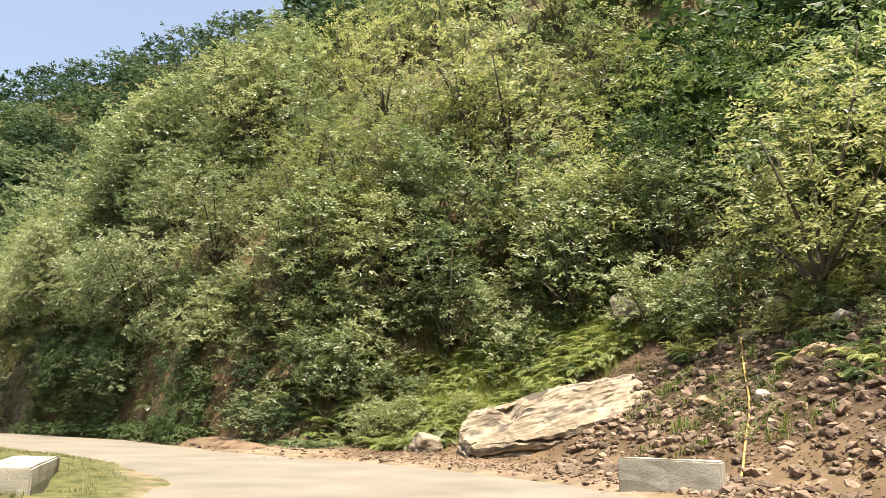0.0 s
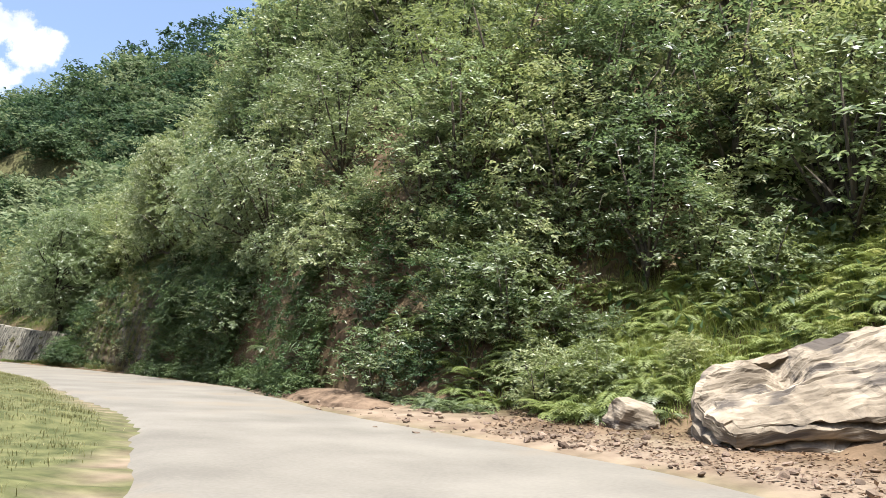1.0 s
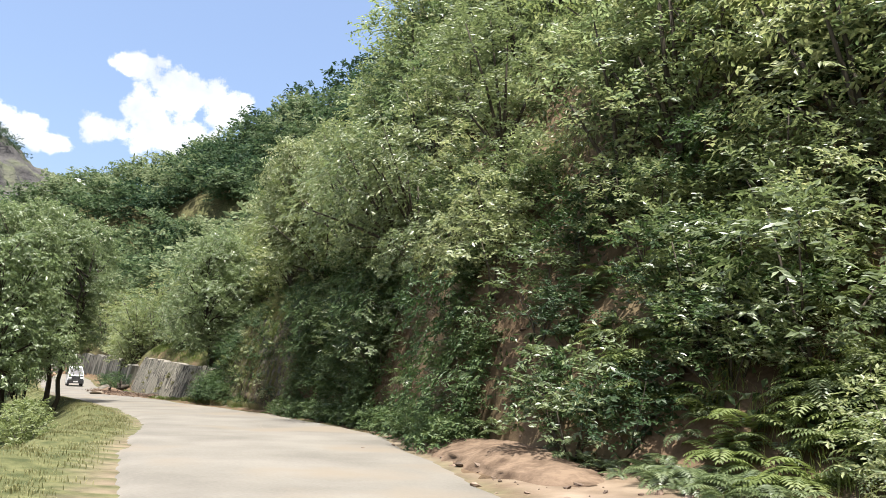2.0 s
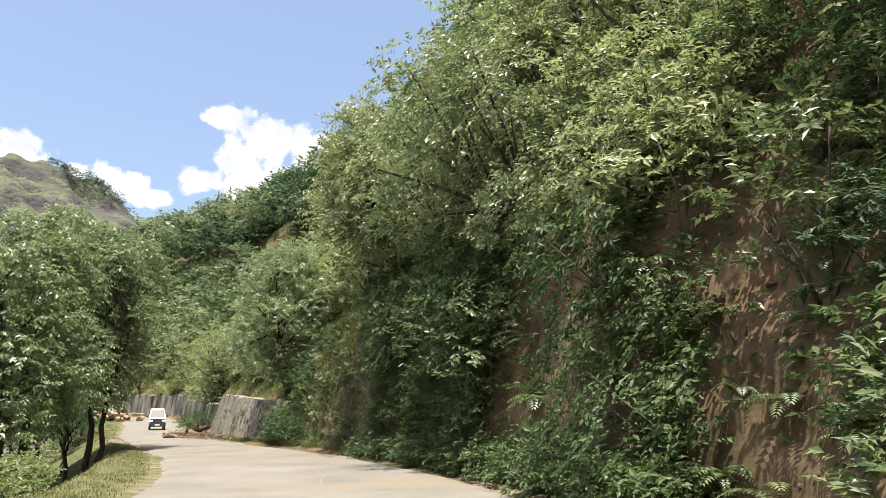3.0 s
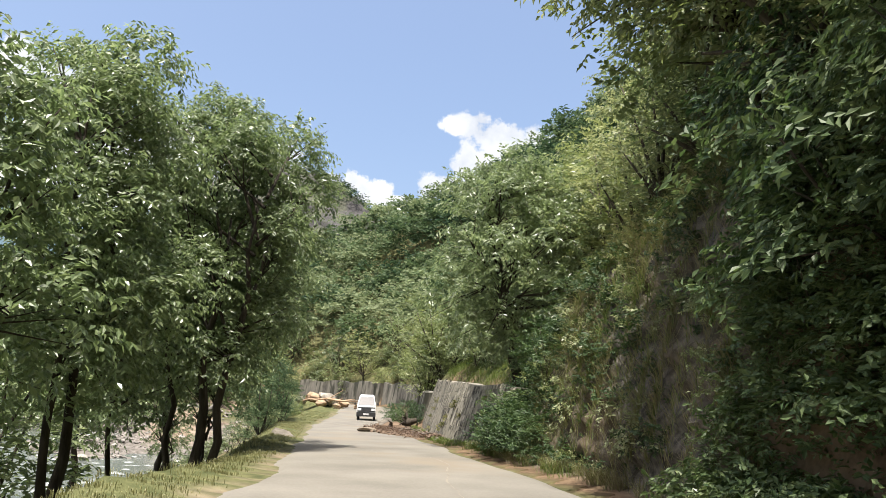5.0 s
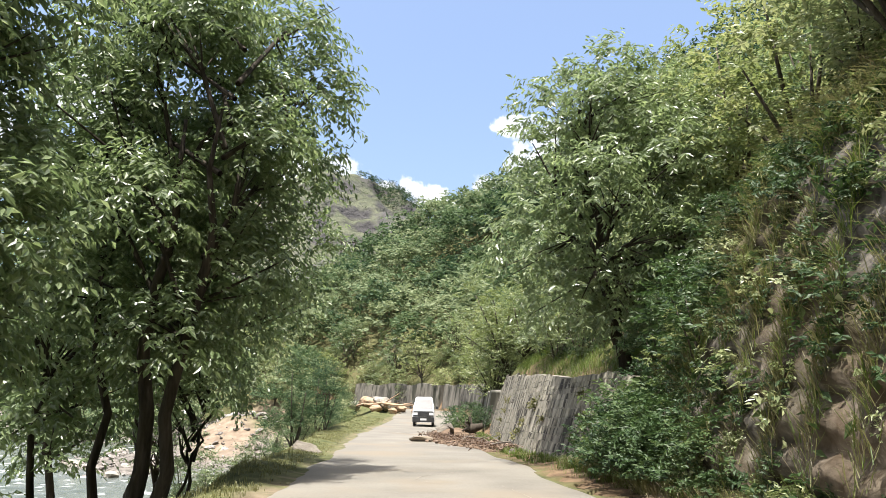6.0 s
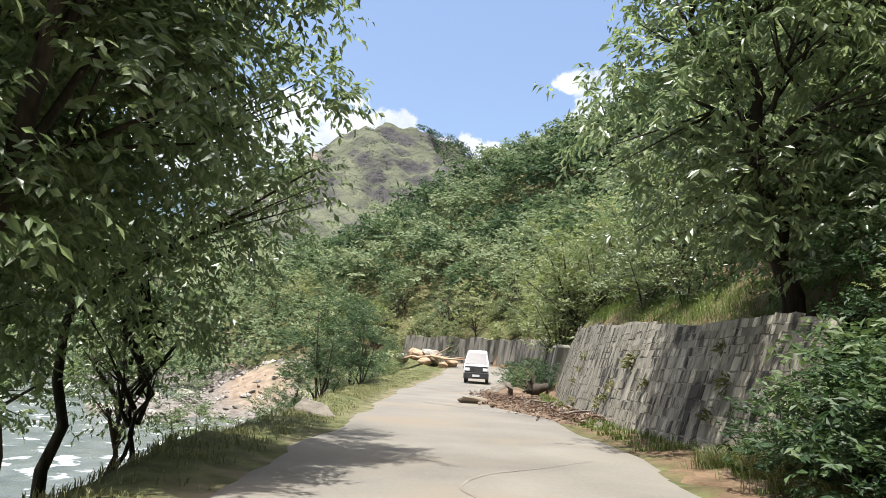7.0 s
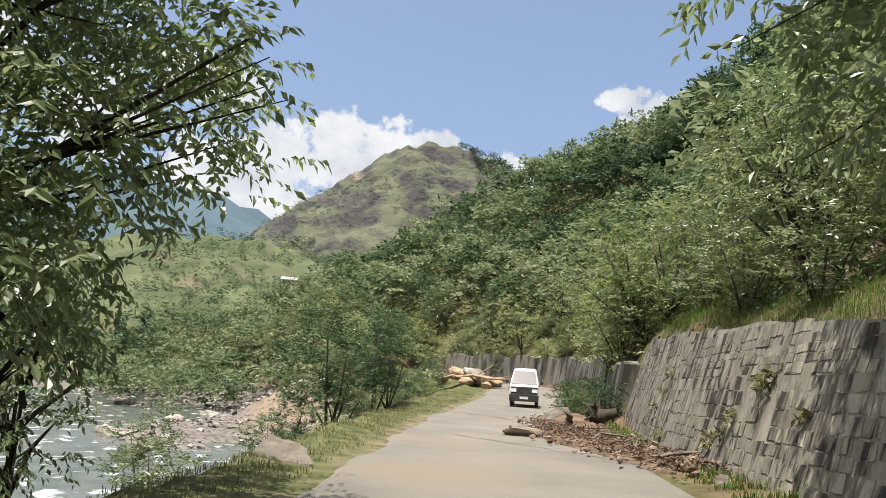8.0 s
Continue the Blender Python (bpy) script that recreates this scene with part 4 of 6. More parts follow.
def lobes_for(seed, height, spread, low, k=14):
    """Lobes of a rounded, uneven crown from a low level to the top."""
    r = np.random.RandomState(seed)
    out = []
    for i in range(k):
        t = (i + 0.5) / k
        z = low + (height - low) * t * 0.93
        width = spread * math.sin(math.pi * (0.18 + 0.74 * t)) ** 0.8
        a, q = i * 2.4 + r.uniform(-0.4, 0.4), width * r.uniform(0.35, 0.7)
        s = spread * r.uniform(0.34, 0.46) * (1.1 - 0.35 * t)
        out.append((q * math.cos(a), q * math.sin(a), z, s, s, s * 0.85))
    out.append((0, 0, height * 0.72, spread * 0.5, spread * 0.5, height * 0.2))
    return out


TREE_LABEL = "leafy roadside tree with dark trunks and drooping glossy leaves"
roadside_tree(61, [(0.9, -0.3, 0.125, 0.5, 0.2), (1.2, 0.0, 0.11, 0.9, 0.5), (0.2, -0.7, 0.075, -0.7, -0.3)], 10.8, lobes_for(1, 11.0, 3.0, 2.6, 18) + [(0.1, 2.7, 8.3, 1.0, 1.0, 0.9), (0.1, 2.5, 6.6, 0.9, 0.9, 0.8), (0.0, 2.2, 9.6, 1.0, 1.0, 0.8)], (0.165, 0.07), 5200, 8, (-41.6, 43.3, -0.6), TREE_LABEL)
roadside_tree(62, [(0, 0, 0.11, -0.3, 0.3), (0.5, -0.3, 0.085, 0.9, -0.3)], 10.0, lobes_for(2, 10.2, 2.9, 2.4, 17), (0.17, 0.072), 4000, 8, (-38.4, 39.4, -0.8), TREE_LABEL)
roadside_tree(63, [(0, 0, 0.075, -0.4, -0.2)], 8.6, lobes_for(3, 8.8, 2.6, 2.2, 14), (0.2, 0.09), 1100, 8, (-44.5, 42.0, -1.5), TREE_LABEL)
roadside_tree(64, [(0, 0, 0.09, 0.5, 0.4)], 9.6, [(a + 0.45, b + 0.35, *c) for a, b, *c in lobes_for(4, 9.6, 3.6, 2.6, 20)] + [(3.0, 3.0, 6.2, 0.9, 0.9, 0.7), (3.6, 2.4, 7.4, 1.0, 1.0, 0.8), (2.2, 3.2, 5.0, 0.8, 0.8, 0.6)], (0.165, 0.07), 4000, 8, (-47.5, 44.2, -0.9), TREE_LABEL)
roadside_tree(65, [(0, 0, 0.14, -0.4, -0.5)], 9.5, lobes_for(5, 9.4, 3.0, 2.6, 15), (0.2, 0.095), 1200, 8, (-55.5, 43.4, -3.2), TREE_LABEL)
roadside_tree(67, [(0, 0, 0.12, -0.4, -0.3)], 7.8, lobes_for(7, 7.8, 2.4, 1.6, 14), (0.19, 0.09), 1000, 8, (-34.6, 37.0, -0.7), TREE_LABEL)
roadside_tree(66, [(0, 0, 0.15, -0.7, -0.9)], 8.2, lobes_for(6, 8.2, 3.7, 0.6, 24), (0.20, 0.08), 3300, 8, (-41.2, 54.6, 2.6), "broad green tree above the end of the stone wall", M_LEAF_WALLTREE)
for x, y, s in ((-31.6, 36.3, 0.9), (-30.2, 35.2, 0.95), (-28.4, 34.2, 0.8), (-26.8, 33.2, 0.65), (-32, 34.0, 1.1)):
    plant.put(YELLOWS[rng.randint(2)] if s < 1.05 else SHRUBS[rng.randint(4)], x, y, s, rng.uniform(0, 6), 0.1)
roadside_tree(68, [(0, 0, 0.11, -0.6, -1.4)], 6.9, [(a - 0.6, b - 1.5, *c) for a, b, *c in lobes_for(8, 7.2, 2.4, 1.8, 18)], (0.17, 0.07), 1700, 8, (-26.9, 47.0, at_height(-26.9, 47.0)), "tall airy tree leaning out from the steep bank", M_LEAF_SHRUB)
for x, y, s in ((-33.4, 52.4, 0.8), (-31.5, 51.6, 0.9), (-30.2, 50.6, 1.0)):
    plant.put(SHRUBS[rng.randint(4)], x, y, s, rng.uniform(0, 6), 0.2)
# dark bushes whose colour stands in for the tree's shade
for x, y, s in ((-36.9, 52.4, 0.65), (-38.2, 52.3, 0.7), (-39.7, 52.5, 0.55), (-37.6, 53.2, 0.8), (-39.0, 53.4, 0.75), (-35.6, 51.6, 0.5)):
    plant.put(DARKS[rng.randint(2)], x, y, s, rng.uniform(0, 6), 0.1)
for x, y, s, k in ((-65, 67.6, 0.85, 3), (-63.2, 68.8, 0.9, 3), (-67.5, 70.5, 0.9, 0), (12.2, 25.8, 0.55, 3), (13.6, 24.2, 0.5, 3), (13.4, 27.8, 0.6, 3), (10.4, 30.4, 0.8, 0), (14.6, 29, 0.7, 3), (-30.4, 50.2, 0.8, 0), (-32.4, 51.4, 0.8, 2), (-28.6, 49.6, 1.1, 1), (-29.6, 51.5, 1.2, 0)):
    plant.put(SMALL_TREES[k], x, y, s, rng.uniform(0, 6), 0.3)
for i in range(22):
    x, y = beside(along(-21 - 24 * (i + rng.uniform(0, 1)) / 22), rng.uniform(7.5, 13.5))
    plant.put(SMALL_TREES[rng.randint(3)], x, y, rng.uniform(1.3, 1.7) if x > -31 else rng.uniform(0.7, 0.95), rng.uniform(0, 6), 0.2)
roadside_tree(71, [(0, 0, 0.05, 0.2, 0.3), (0.15, -0.1, 0.04, -0.3, 0.3)], 3.6, lobes_for(11, 3.8, 0.9, 1.5, 9), (0.13, 0.05), 60, 8, (-47.0, 45.4, at_height(-47.0, 45.4)), "slim young tree on the river bank")
roadside_tree(72, [(0, 0, 0.07, 0.3, 0.2)], 6.0, lobes_for(12, 6.2, 1.7, 2.2, 12), (0.15, 0.06), 330, 8, (-51.8, 45.6, at_height(-51.8, 45.6)), "slim young tree on the river bank")
for x, y, s in ((-40.5, 37.3, 1.25), (-43.5, 38.8, 1.3), (-37.6, 36.6, 0.8)):
    plant.put(SMALL_TREES[1], x, y, s, rng.uniform(0, 6), 0.2)


# ---- the stone retaining wall ----
WALL_LINE = spline([(-39.2, 52.0), (-42.0, 53.3), (-45.6, 55.0), (-49.0, 56.7), (-54, 59.8), (-59, 63.0)], 0.2)


def wall_point(s, z, out=0.0):
    """A place on the wall's leaning face: metres along, height, and how far proud."""
    i = min(int(s / WALL_STEP), len(WALL_LINE) - 2)
    t = WALL_LINE[i + 1] - WALL_LINE[i]
    t = t / np.linalg.norm(t)
    p = WALL_LINE[i] + t * (s - i * WALL_STEP)
    nrm = np.array([t[1], -t[0]])
    back = 0.30 * z - out
    return Vector((p[0] + nrm[0] * back, p[1] + nrm[1] * back, z))


WALL_LEN = float(np.linalg.norm(np.diff(WALL_LINE, axis=0), axis=1).sum())
WALL_STEP = WALL_LEN / (len(WALL_LINE) - 1)
wall = thing("wall_retaining", "leaning grey stone retaining wall with dark streaks", "wall", kind="structure")
M_WALL = material("wall_mortar", (0.10, 0.092, 0.073), (0.27, 0.248, 0.20), 2.5, 0.95, 0.5, 20, 0.15, stretch=(1, 1, 0.15))
# streaked concrete; shade on the far walls is put into its dark base
M_FARWALL = material("shade_dark_concrete", (0.075, 0.07, 0.06), (0.20, 0.185, 0.155), 1.4, 0.95, 0.5, 16, 0.15, stretch=(1, 1, 0.2), spots=((0.045, 0.045, 0.035), 1.3, 0.5))


def wall_top(s):
    return 2.02 + 1.05 * (s / WALL_LEN) + 0.04 * math.sin(s * 0.9) + 0.02 * math.sin(s * 2.3) - max(0, s - WALL_LEN + 1.2) * 0.7


sv, sf = [], []
cols, rows_ = 60, 10
for i in range(cols + 1):
    s = WALL_LEN * i / cols
    for k in range(rows_ + 1):
        sv.append(tuple(wall_point(s, -0.4 + (wall_top(s) + 0.4) * k / rows_, 0.022)))
    top = wall_point(s, wall_top(s), -0.9)
    sv.append((top.x, top.y, top.z - 0.05))
W = rows_ + 2
for i in range(cols):
    for k in range(W - 1):
        sf.append((i * W + k, (i + 1) * W + k, (i + 1) * W + k + 1, i * W + k + 1))
part("core", mesh_of("core", sv, sf, M_WALL), wall)


def streaked_stone():
    """Stone that varies piece by piece, with dark streaks running down the face."""
    m = material("wall_stone", (0.145, 0.134, 0.102), (0.36, 0.332, 0.262), 2.2, 0.92, 0.9, 16, 0.15, spots=((0.055, 0.05, 0.043), 2.4, 0.5))
    n, l = m.node_tree.nodes, m.node_tree.links
    for node in n:
        if node.type == "MAPPING":
            node.inputs["Scale"].default_value = (1.5, 1.5, 0.24)
        if node.type == "TEX_COORD":
            geo = n.new("ShaderNodeNewGeometry")
            for link in list(node.outputs["Object"].links):
                l.new(geo.outputs["Position"], link.to_socket)
    b = n["Principled BSDF"]
    colour = b.inputs["Base Color"].links[0].from_socket
    info, hs, mp = n.new("ShaderNodeObjectInfo"), n.new("ShaderNodeHueSaturation"), n.new("ShaderNodeMapRange")
    l.new(info.outputs["Random"], mp.inputs[0])
    mp.inputs["To Min"].default_value, mp.inputs["To Max"].default_value = 0.66, 1.3
    l.new(mp.outputs[0], hs.inputs["Value"]), l.new(colour, hs.inputs["Color"]), l.new(hs.outputs[0], b.inputs["Base Color"])
    return m


M_WALLSTONE = streaked_stone()
rng = np.random.RandomState(21)
block_forms = []
for k in range(8):
    bm = bmesh.new()
    bmesh.ops.create_cube(bm, size=1.0)
    bmesh.ops.bevel(bm, geom=list(bm.edges), offset=0.05, segments=1, affect="EDGES")
    for v in bm.verts:
        v.co += Vector(rng.uniform(-0.07, 0.07, 3))
    block_forms.append(bm_mesh("stone", bm, M_WALLSTONE))
rest_v, rest_f = [], []
unit_forms = [(np.array([q.co[:] for q in me.vertices]), [tuple(q.vertices) for q in me.polygons]) for me in block_forms]
z = 0.0
while z < 3.3:
    hgt = rng.uniform(0.12, 0.27)
    s = rng.uniform(0, 0.3)
    while s < WALL_LEN - 0.2:
        wid = rng.choice((0.14, 0.2, 0.26, 0.34, 0.5)) * rng.uniform(0.8, 1.2)
        if z + hgt * 0.9 < 0.06 + wall_top(s + wid / 2) and s + wid < WALL_LEN and rng.uniform() > 0.07:
            a, b = wall_point(s + 0.006, z + hgt / 2), wall_point(s + wid - 0.006, z + hgt / 2)
            x = (b - a).normalized()
            zz = (wall_point(s + wid / 2, z + hgt) - wall_point(s + wid / 2, z)).normalized()
            m = Matrix((x, zz.cross(x).normalized(), zz)).transposed().to_4x4()
            m.translation = (a + b) / 2
            m = m @ Matrix.Translation((0, rng.normal(0, 0.004), rng.normal(0, 0.006))) @ Matrix.Rotation(rng.normal(0, 0.07), 4, "Y") @ Matrix.Diagonal(((b - a).length * rng.uniform(0.93, 1.0), 0.04 + rng.uniform(0, 0.03), hgt * rng.uniform(0.88, 1.04), 1))
            k = rng.randint(8)
            if s < 7.0:
                part("stone", block_forms[k], wall).matrix_basis = m
            else:
                o = len(rest_v)
                rest_v += [tuple(m @ Vector(q)) for q in unit_forms[k][0]]
                rest_f += [tuple(i + o for i in q) for q in unit_forms[k][1]]
        s += wid
    z += hgt
tagged(part("stonework", mesh_of("stonework", rest_v, rest_f, M_WALLSTONE), wall), kind="stuff")

# ---- far concrete walls beyond ----
for k, (x0, x1, hgt) in enumerate(((-61.5, -68, 2.2), (-68.4, -77, 2.7), (-77.5, -88, 2.9), (-88.4, -100, 2.8), (-100.4, -119, 2.9))):
    s0, s1 = along(x0), along(x1)
    n_ = 14
    v, f = [], []
    for i in range(n_ + 1):
        s = s0 + (s1 - s0) * i / n_
        top = hgt + 0.15 * math.sin(i * 1.3 + k)
        low = float(lift(beside(s, 1.2)[0]))
        for d, z in ((1.1, -0.5), (1.55, top), (2.1, top), (2.1, -0.5)):
            v.append((*beside(s, d), z + low))
    for i in range(n_):
        for j in range(4):
            f.append((i * 4 + j, (i + 1) * 4 + j, (i + 1) * 4 + (j + 1) % 4, i * 4 + (j + 1) % 4))
    f += [(0, 1, 2, 3), tuple(n_ * 4 + j for j in (3, 2, 1, 0))]
    tagged(part("wall_concrete", mesh_of("wall_concrete", v, f, M_FARWALL)), "stained grey concrete retaining wall at the road bend", "wall", kind="structure")


# ---- boulder, blocks ----
def boulder(place, size, turn, tilt, seed, mat, label, name="boulder", cuts=4, rough=0.18, group=""):
    ob = part(name, stone_mesh(name, np.random.RandomState(seed), mat, size, cuts, rough))
    ob.matrix_basis = Matrix.LocRotScale(place, Euler((tilt[0], tilt[1], turn)), None)
    return tagged(ob, label, "rock", group)


def layered_boulder(place, size, turn, tilt, seed, mat, label, cuts=66):
    """A long block of bedded rock: flat-topped, with ledges along its beds and broken ends."""
    r = np.random.RandomState(seed)
    bm = bmesh.new()
    bmesh.ops.create_cube(bm, size=2.0)
    bmesh.ops.subdivide_edges(bm, edges=list(bm.edges), cuts=cuts, use_grid_fill=True)
    off = Vector(r.uniform(-30, 30, 3))
    for v in bm.verts:
        p = v.co.copy()
        q = Vector((p.x * size[0], p.y * size[1], p.z * size[2]))
        round_ = max(0, p.length - 1.12) * 0.55
        q *= 1 - round_ * 0.42
        bed = q.z * 3.2 + 0.5 * noise.noise(q * 0.5 + off) + 0.16 * q.x
        step = bed - math.floor(bed)
        ledge = 0.2 * (1 if step > 0.35 else step / 0.35) + 0.16 * noise.noise(Vector((q.x * 0.6, math.floor(bed) * 3.1, q.y)) + off)
        side = Vector((p.x * 0.6, p.y, 0)) if abs(p.z) < 0.98 else Vector((0, 0, 0))
        q += side.normalized() * ledge if side.length > 0 else Vector()
        if p.z > 0.9:
            terrace = q.y * 2.3 + 0.12 * q.x + 0.9 * noise.noise(Vector((q.x * 0.35, q.y * 0.8, 1.0)) + off)
            q.z -= (0.03 + 0.06 * noise.noise(q * 0.9 - off)) * (terrace - math.floor(terrace)) + 0.02 * (terrace * 3.1 - math.floor(terrace * 3.1))
            q.z -= 0.38 * math.exp(-((q.x + 0.58 * size[0]) / 0.32) ** 2) * min(1, max(0, (q.y + 0.3) / 0.7))
        q += Vector((noise.noise(q * 0.8 + off), noise.noise(q * 0.8 - off), noise.noise(q * 0.9 + off * 2))) * 0.14
        q += Vector((noise.noise(q * 3.5 + off), noise.noise(q * 3.5 - off), noise.noise(q * 4 + off * 2))) * 0.07
        q += Vector((0, 0, 1)) * 0.05 * (0.5 - abs(noise.noise(Vector((q.x * 2.2, q.y * 5.0, q.z * 5.0)) - off)))
        v.co = q
    ob = part("boulder", bm_mesh("boulder", bm, mat))
    ob.matrix_basis = Matrix.LocRotScale(place, Euler((tilt[0], tilt[1], turn)), None)
    return tagged(ob, label, "rock")


layered_boulder((2.7, 25.75, 0.95), (3.65, 1.35, 1.0), 0.0, (0.42, -0.26), 4, M_ROCK, "large pale layered sandstone boulder beside the road")
boulder((-2.2, 26.9, 0.3), (0.7, 0.5, 0.45), 0.6, (0.1, 0.2), 7, M_ROCK, "pale broken rock beside the boulder")


def concrete_block(place, size, turn, label):
    bm = bmesh.new()
    bmesh.ops.create_cube(bm, size=1.0)
    bmesh.ops.scale(bm, verts=bm.verts, vec=size)
    bmesh.ops.bevel(bm, geom=list(bm.edges), offset=0.03, segments=2, affect="EDGES")
    bmesh.ops.subdivide_edges(bm, edges=list(bm.edges), cuts=3, use_grid_fill=True)
    for v in bm.verts:
        v.co += Vector((noise.noise(v.co * 3), noise.noise(v.co * 3 + Vector((9, 0, 0))), noise.noise(v.co * 3 + Vector((0, 9, 0))))) * 0.025
    ob = part("parapet_block", bm_mesh("parapet_block", bm, M_CONCRETE))
    ob.matrix_basis = Matrix.LocRotScale(place, Euler((0, 0, turn)), None)
    return tagged(ob, label, "parapet", "parapet blocks")


concrete_block((3.15, 16.7, 0.2), (1.85, 0.4, 0.8), -0.5, "low weathered concrete parapet block at the road edge")
concrete_block((-8.2, 15.2, 0.15), (3.4, 0.8, 0.6), radians(114), "low weathered concrete parapet block on the grass verge")


# ---- van ----
def van(place, turn):
    ob = thing("van", "small white minivan with black bumper facing along the road", "van", place=place, turn=turn)
    white = material("white_paint", (0.72, 0.72, 0.72), (0.8, 0.8, 0.8), 1.0, 0.3, 0.02, 10, 0.5)
    black = material("black_plastic", (0.02, 0.02, 0.022), (0.05, 0.05, 0.05), 3.0, 0.6, 0.1, 30, 0.3)
    glass = material("dark_glass", (0.03, 0.035, 0.04), (0.05, 0.055, 0.06), 1.0, 0.08, 0.0, 10, 0.8)
    lamp = material("lamp_glass", (0.6, 0.6, 0.6), (0.75, 0.75, 0.75), 5.0, 0.15, 0.05, 30, 0.7)
    # body: sections along its length (y), front at -y
    prof = [(-1.62, 0.32, 0.95, 0.68), (-1.58, 0.28, 1.02, 0.70), (-1.3, 0.25, 1.30, 0.70), (-0.95, 0.25, 1.72, 0.69), (-0.6, 0.25, 1.83, 0.68), (0.6, 0.25, 1.87, 0.68), (1.4, 0.25, 1.85, 0.68), (1.58, 0.28, 1.70, 0.67), (1.62, 0.35, 1.0, 0.66)]
    v, f = [], []
    for y, z0, z1, w in prof:
        belt = min(1.02, z1 * 0.75)
        tw = w * (0.80 if z1 > 1.4 else 0.94)
        v += [(-w * 0.93, y, z0), (-w, y, z0 + 0.12), (-w, y, belt), (-tw, y, z1 - 0.07), (-tw * 0.85, y, z1), (tw * 0.85, y, z1), (tw, y, z1 - 0.07), (w, y, belt), (w, y, z0 + 0.12), (w * 0.93, y, z0)]
    for i in range(len(prof) - 1):
        for k in range(10):
            f.append((i * 10 + k, i * 10 + (k + 1) % 10, (i + 1) * 10 + (k + 1) % 10, (i + 1) * 10 + k))
    f += [tuple(range(9, -1, -1)), tuple((len(prof) - 1) * 10 + k for k in range(10))]
    part("body", mesh_of("body", v, f, white, False), ob)

    def plate(name, quad, mat, parent=ob, thick=0.02, label=""):
        q = [Vector(p) for p in quad]
        nrm = (q[1] - q[0]).cross(q[2] - q[0]).normalized() * thick
        vv = [tuple(p) for p in q] + [tuple(p + nrm) for p in q]
        ff = [(3, 2, 1, 0), (4, 5, 6, 7), (0, 1, 5, 4), (1, 2, 6, 5), (2, 3, 7, 6), (3, 0, 4, 7)]
        return part(name, mesh_of(name, vv, ff, mat), parent, label)

    plate("windscreen", [(-0.60, -1.535, 1.05), (0.60, -1.535, 1.05), (0.50, -0.99, 1.68), (-0.50, -0.99, 1.68)], glass, thick=0.03)
    plate("bumper", [(-0.70, -1.64, 0.25), (0.70, -1.64, 0.25), (0.70, -1.64, 0.56), (-0.70, -1.64, 0.56)], black, thick=0.06)
    plate("grille", [(-0.64, -1.625, 0.60), (0.64, -1.625, 0.60), (0.64, -1.605, 0.93), (-0.64, -1.605, 0.93)], black, thick=0.02)
    plate("number_plate", [(-0.2, -1.70, 0.36), (0.2, -1.70, 0.36), (0.2, -1.70, 0.48), (-0.2, -1.70, 0.48)], lamp, thick=0.012)
    for sx in (-1, 1):
        plate("headlight", [(sx * 0.5 - 0.13, -1.645, 0.68), (sx * 0.5 + 0.13, -1.645, 0.68), (sx * 0.5 + 0.13, -1.63, 0.84), (sx * 0.5 - 0.13, -1.63, 0.84)], lamp, thick=0.025)
        q = [(sx * 0.695, -0.9, 1.06), (sx * 0.695, 1.4, 1.06), (sx * 0.585, 1.35, 1.66), (sx * 0.585, -0.75, 1.62)]
        plate("side_window", q if sx > 0 else q[::-1], glass, thick=0.02)
        plate("mirror", [(sx * 0.84 - 0.07, -1.12, 1.08), (sx * 0.84 + 0.07, -1.12, 1.08), (sx * 0.84 + 0.07, -1.12, 1.24), (sx * 0.84 - 0.07, -1.12, 1.24)], black, thick=0.05)
        for sy in (-1.0, 1.05):
            w = part("wheel", None, ob)
            w.matrix_basis = Matrix.LocRotScale((sx * 0.6, sy, 0.27), Euler((0, math.pi / 2, 0)), None)
            for nm, rad, wid, mt in (("tyre", 0.27, 0.16, black), ("rim", 0.17, 0.175, lamp)):
                bm = bmesh.new()
                bmesh.ops.create_cone(bm, cap_ends=True, segments=24, radius1=rad, radius2=rad, depth=wid)
                bmesh.ops.bevel(bm, geom=[e for e in bm.edges if len(e.link_faces) == 2 and abs(e.calc_face_angle()) > 1], offset=0.02, segments=2, affect="EDGES")
                part(nm, bm_mesh(nm, bm, mt, True), w)
    return ob


van((-71.0, 66.4, 0.33), radians(58))


# ---- the rocky slip by the start: stones, hose ----
def stones_on(name, xs, ys, sizes, mat, label, seed, forms=8, sink=0.3, up=0.0):
    """Many small stones lying on the ground, as one sheet of stuff."""
    r = np.random.RandomState(seed)
    shapes = []
    for k in range(forms):
        me = stone_mesh("form", np.random.RandomState(seed + 50 + k), mat, (1, r.uniform(0.6, 0.9), r.uniform(0.35, 0.65)), 1, 0.25)
        v = np.array([q.co[:] for q in me.vertices])
        f = np.array([q.vertices[:] for q in me.polygons])
        bpy.data.meshes.remove(me)
        shapes.append((v, f))
    z = ground_height(xs, ys)[0]
    vs, fs, o = [], [], 0
    for x, y, zz, s in zip(xs, ys, z, sizes):
        v, f = shapes[r.randint(forms)]
        q = np.array(Euler((r.normal(0, 0.3), r.normal(0, 0.3), r.uniform(0, 6.3))).to_matrix())
        vs.append(v @ q.T * s + np.array([x, y, zz + s * (0.5 - sink) * 0.6 + up]))
        fs.append(f + o)
        o += len(v)
    return tagged(part(name, mesh_of(name, np.vstack(vs), np.vstack(fs), mat)), label, "stones", kind="stuff")


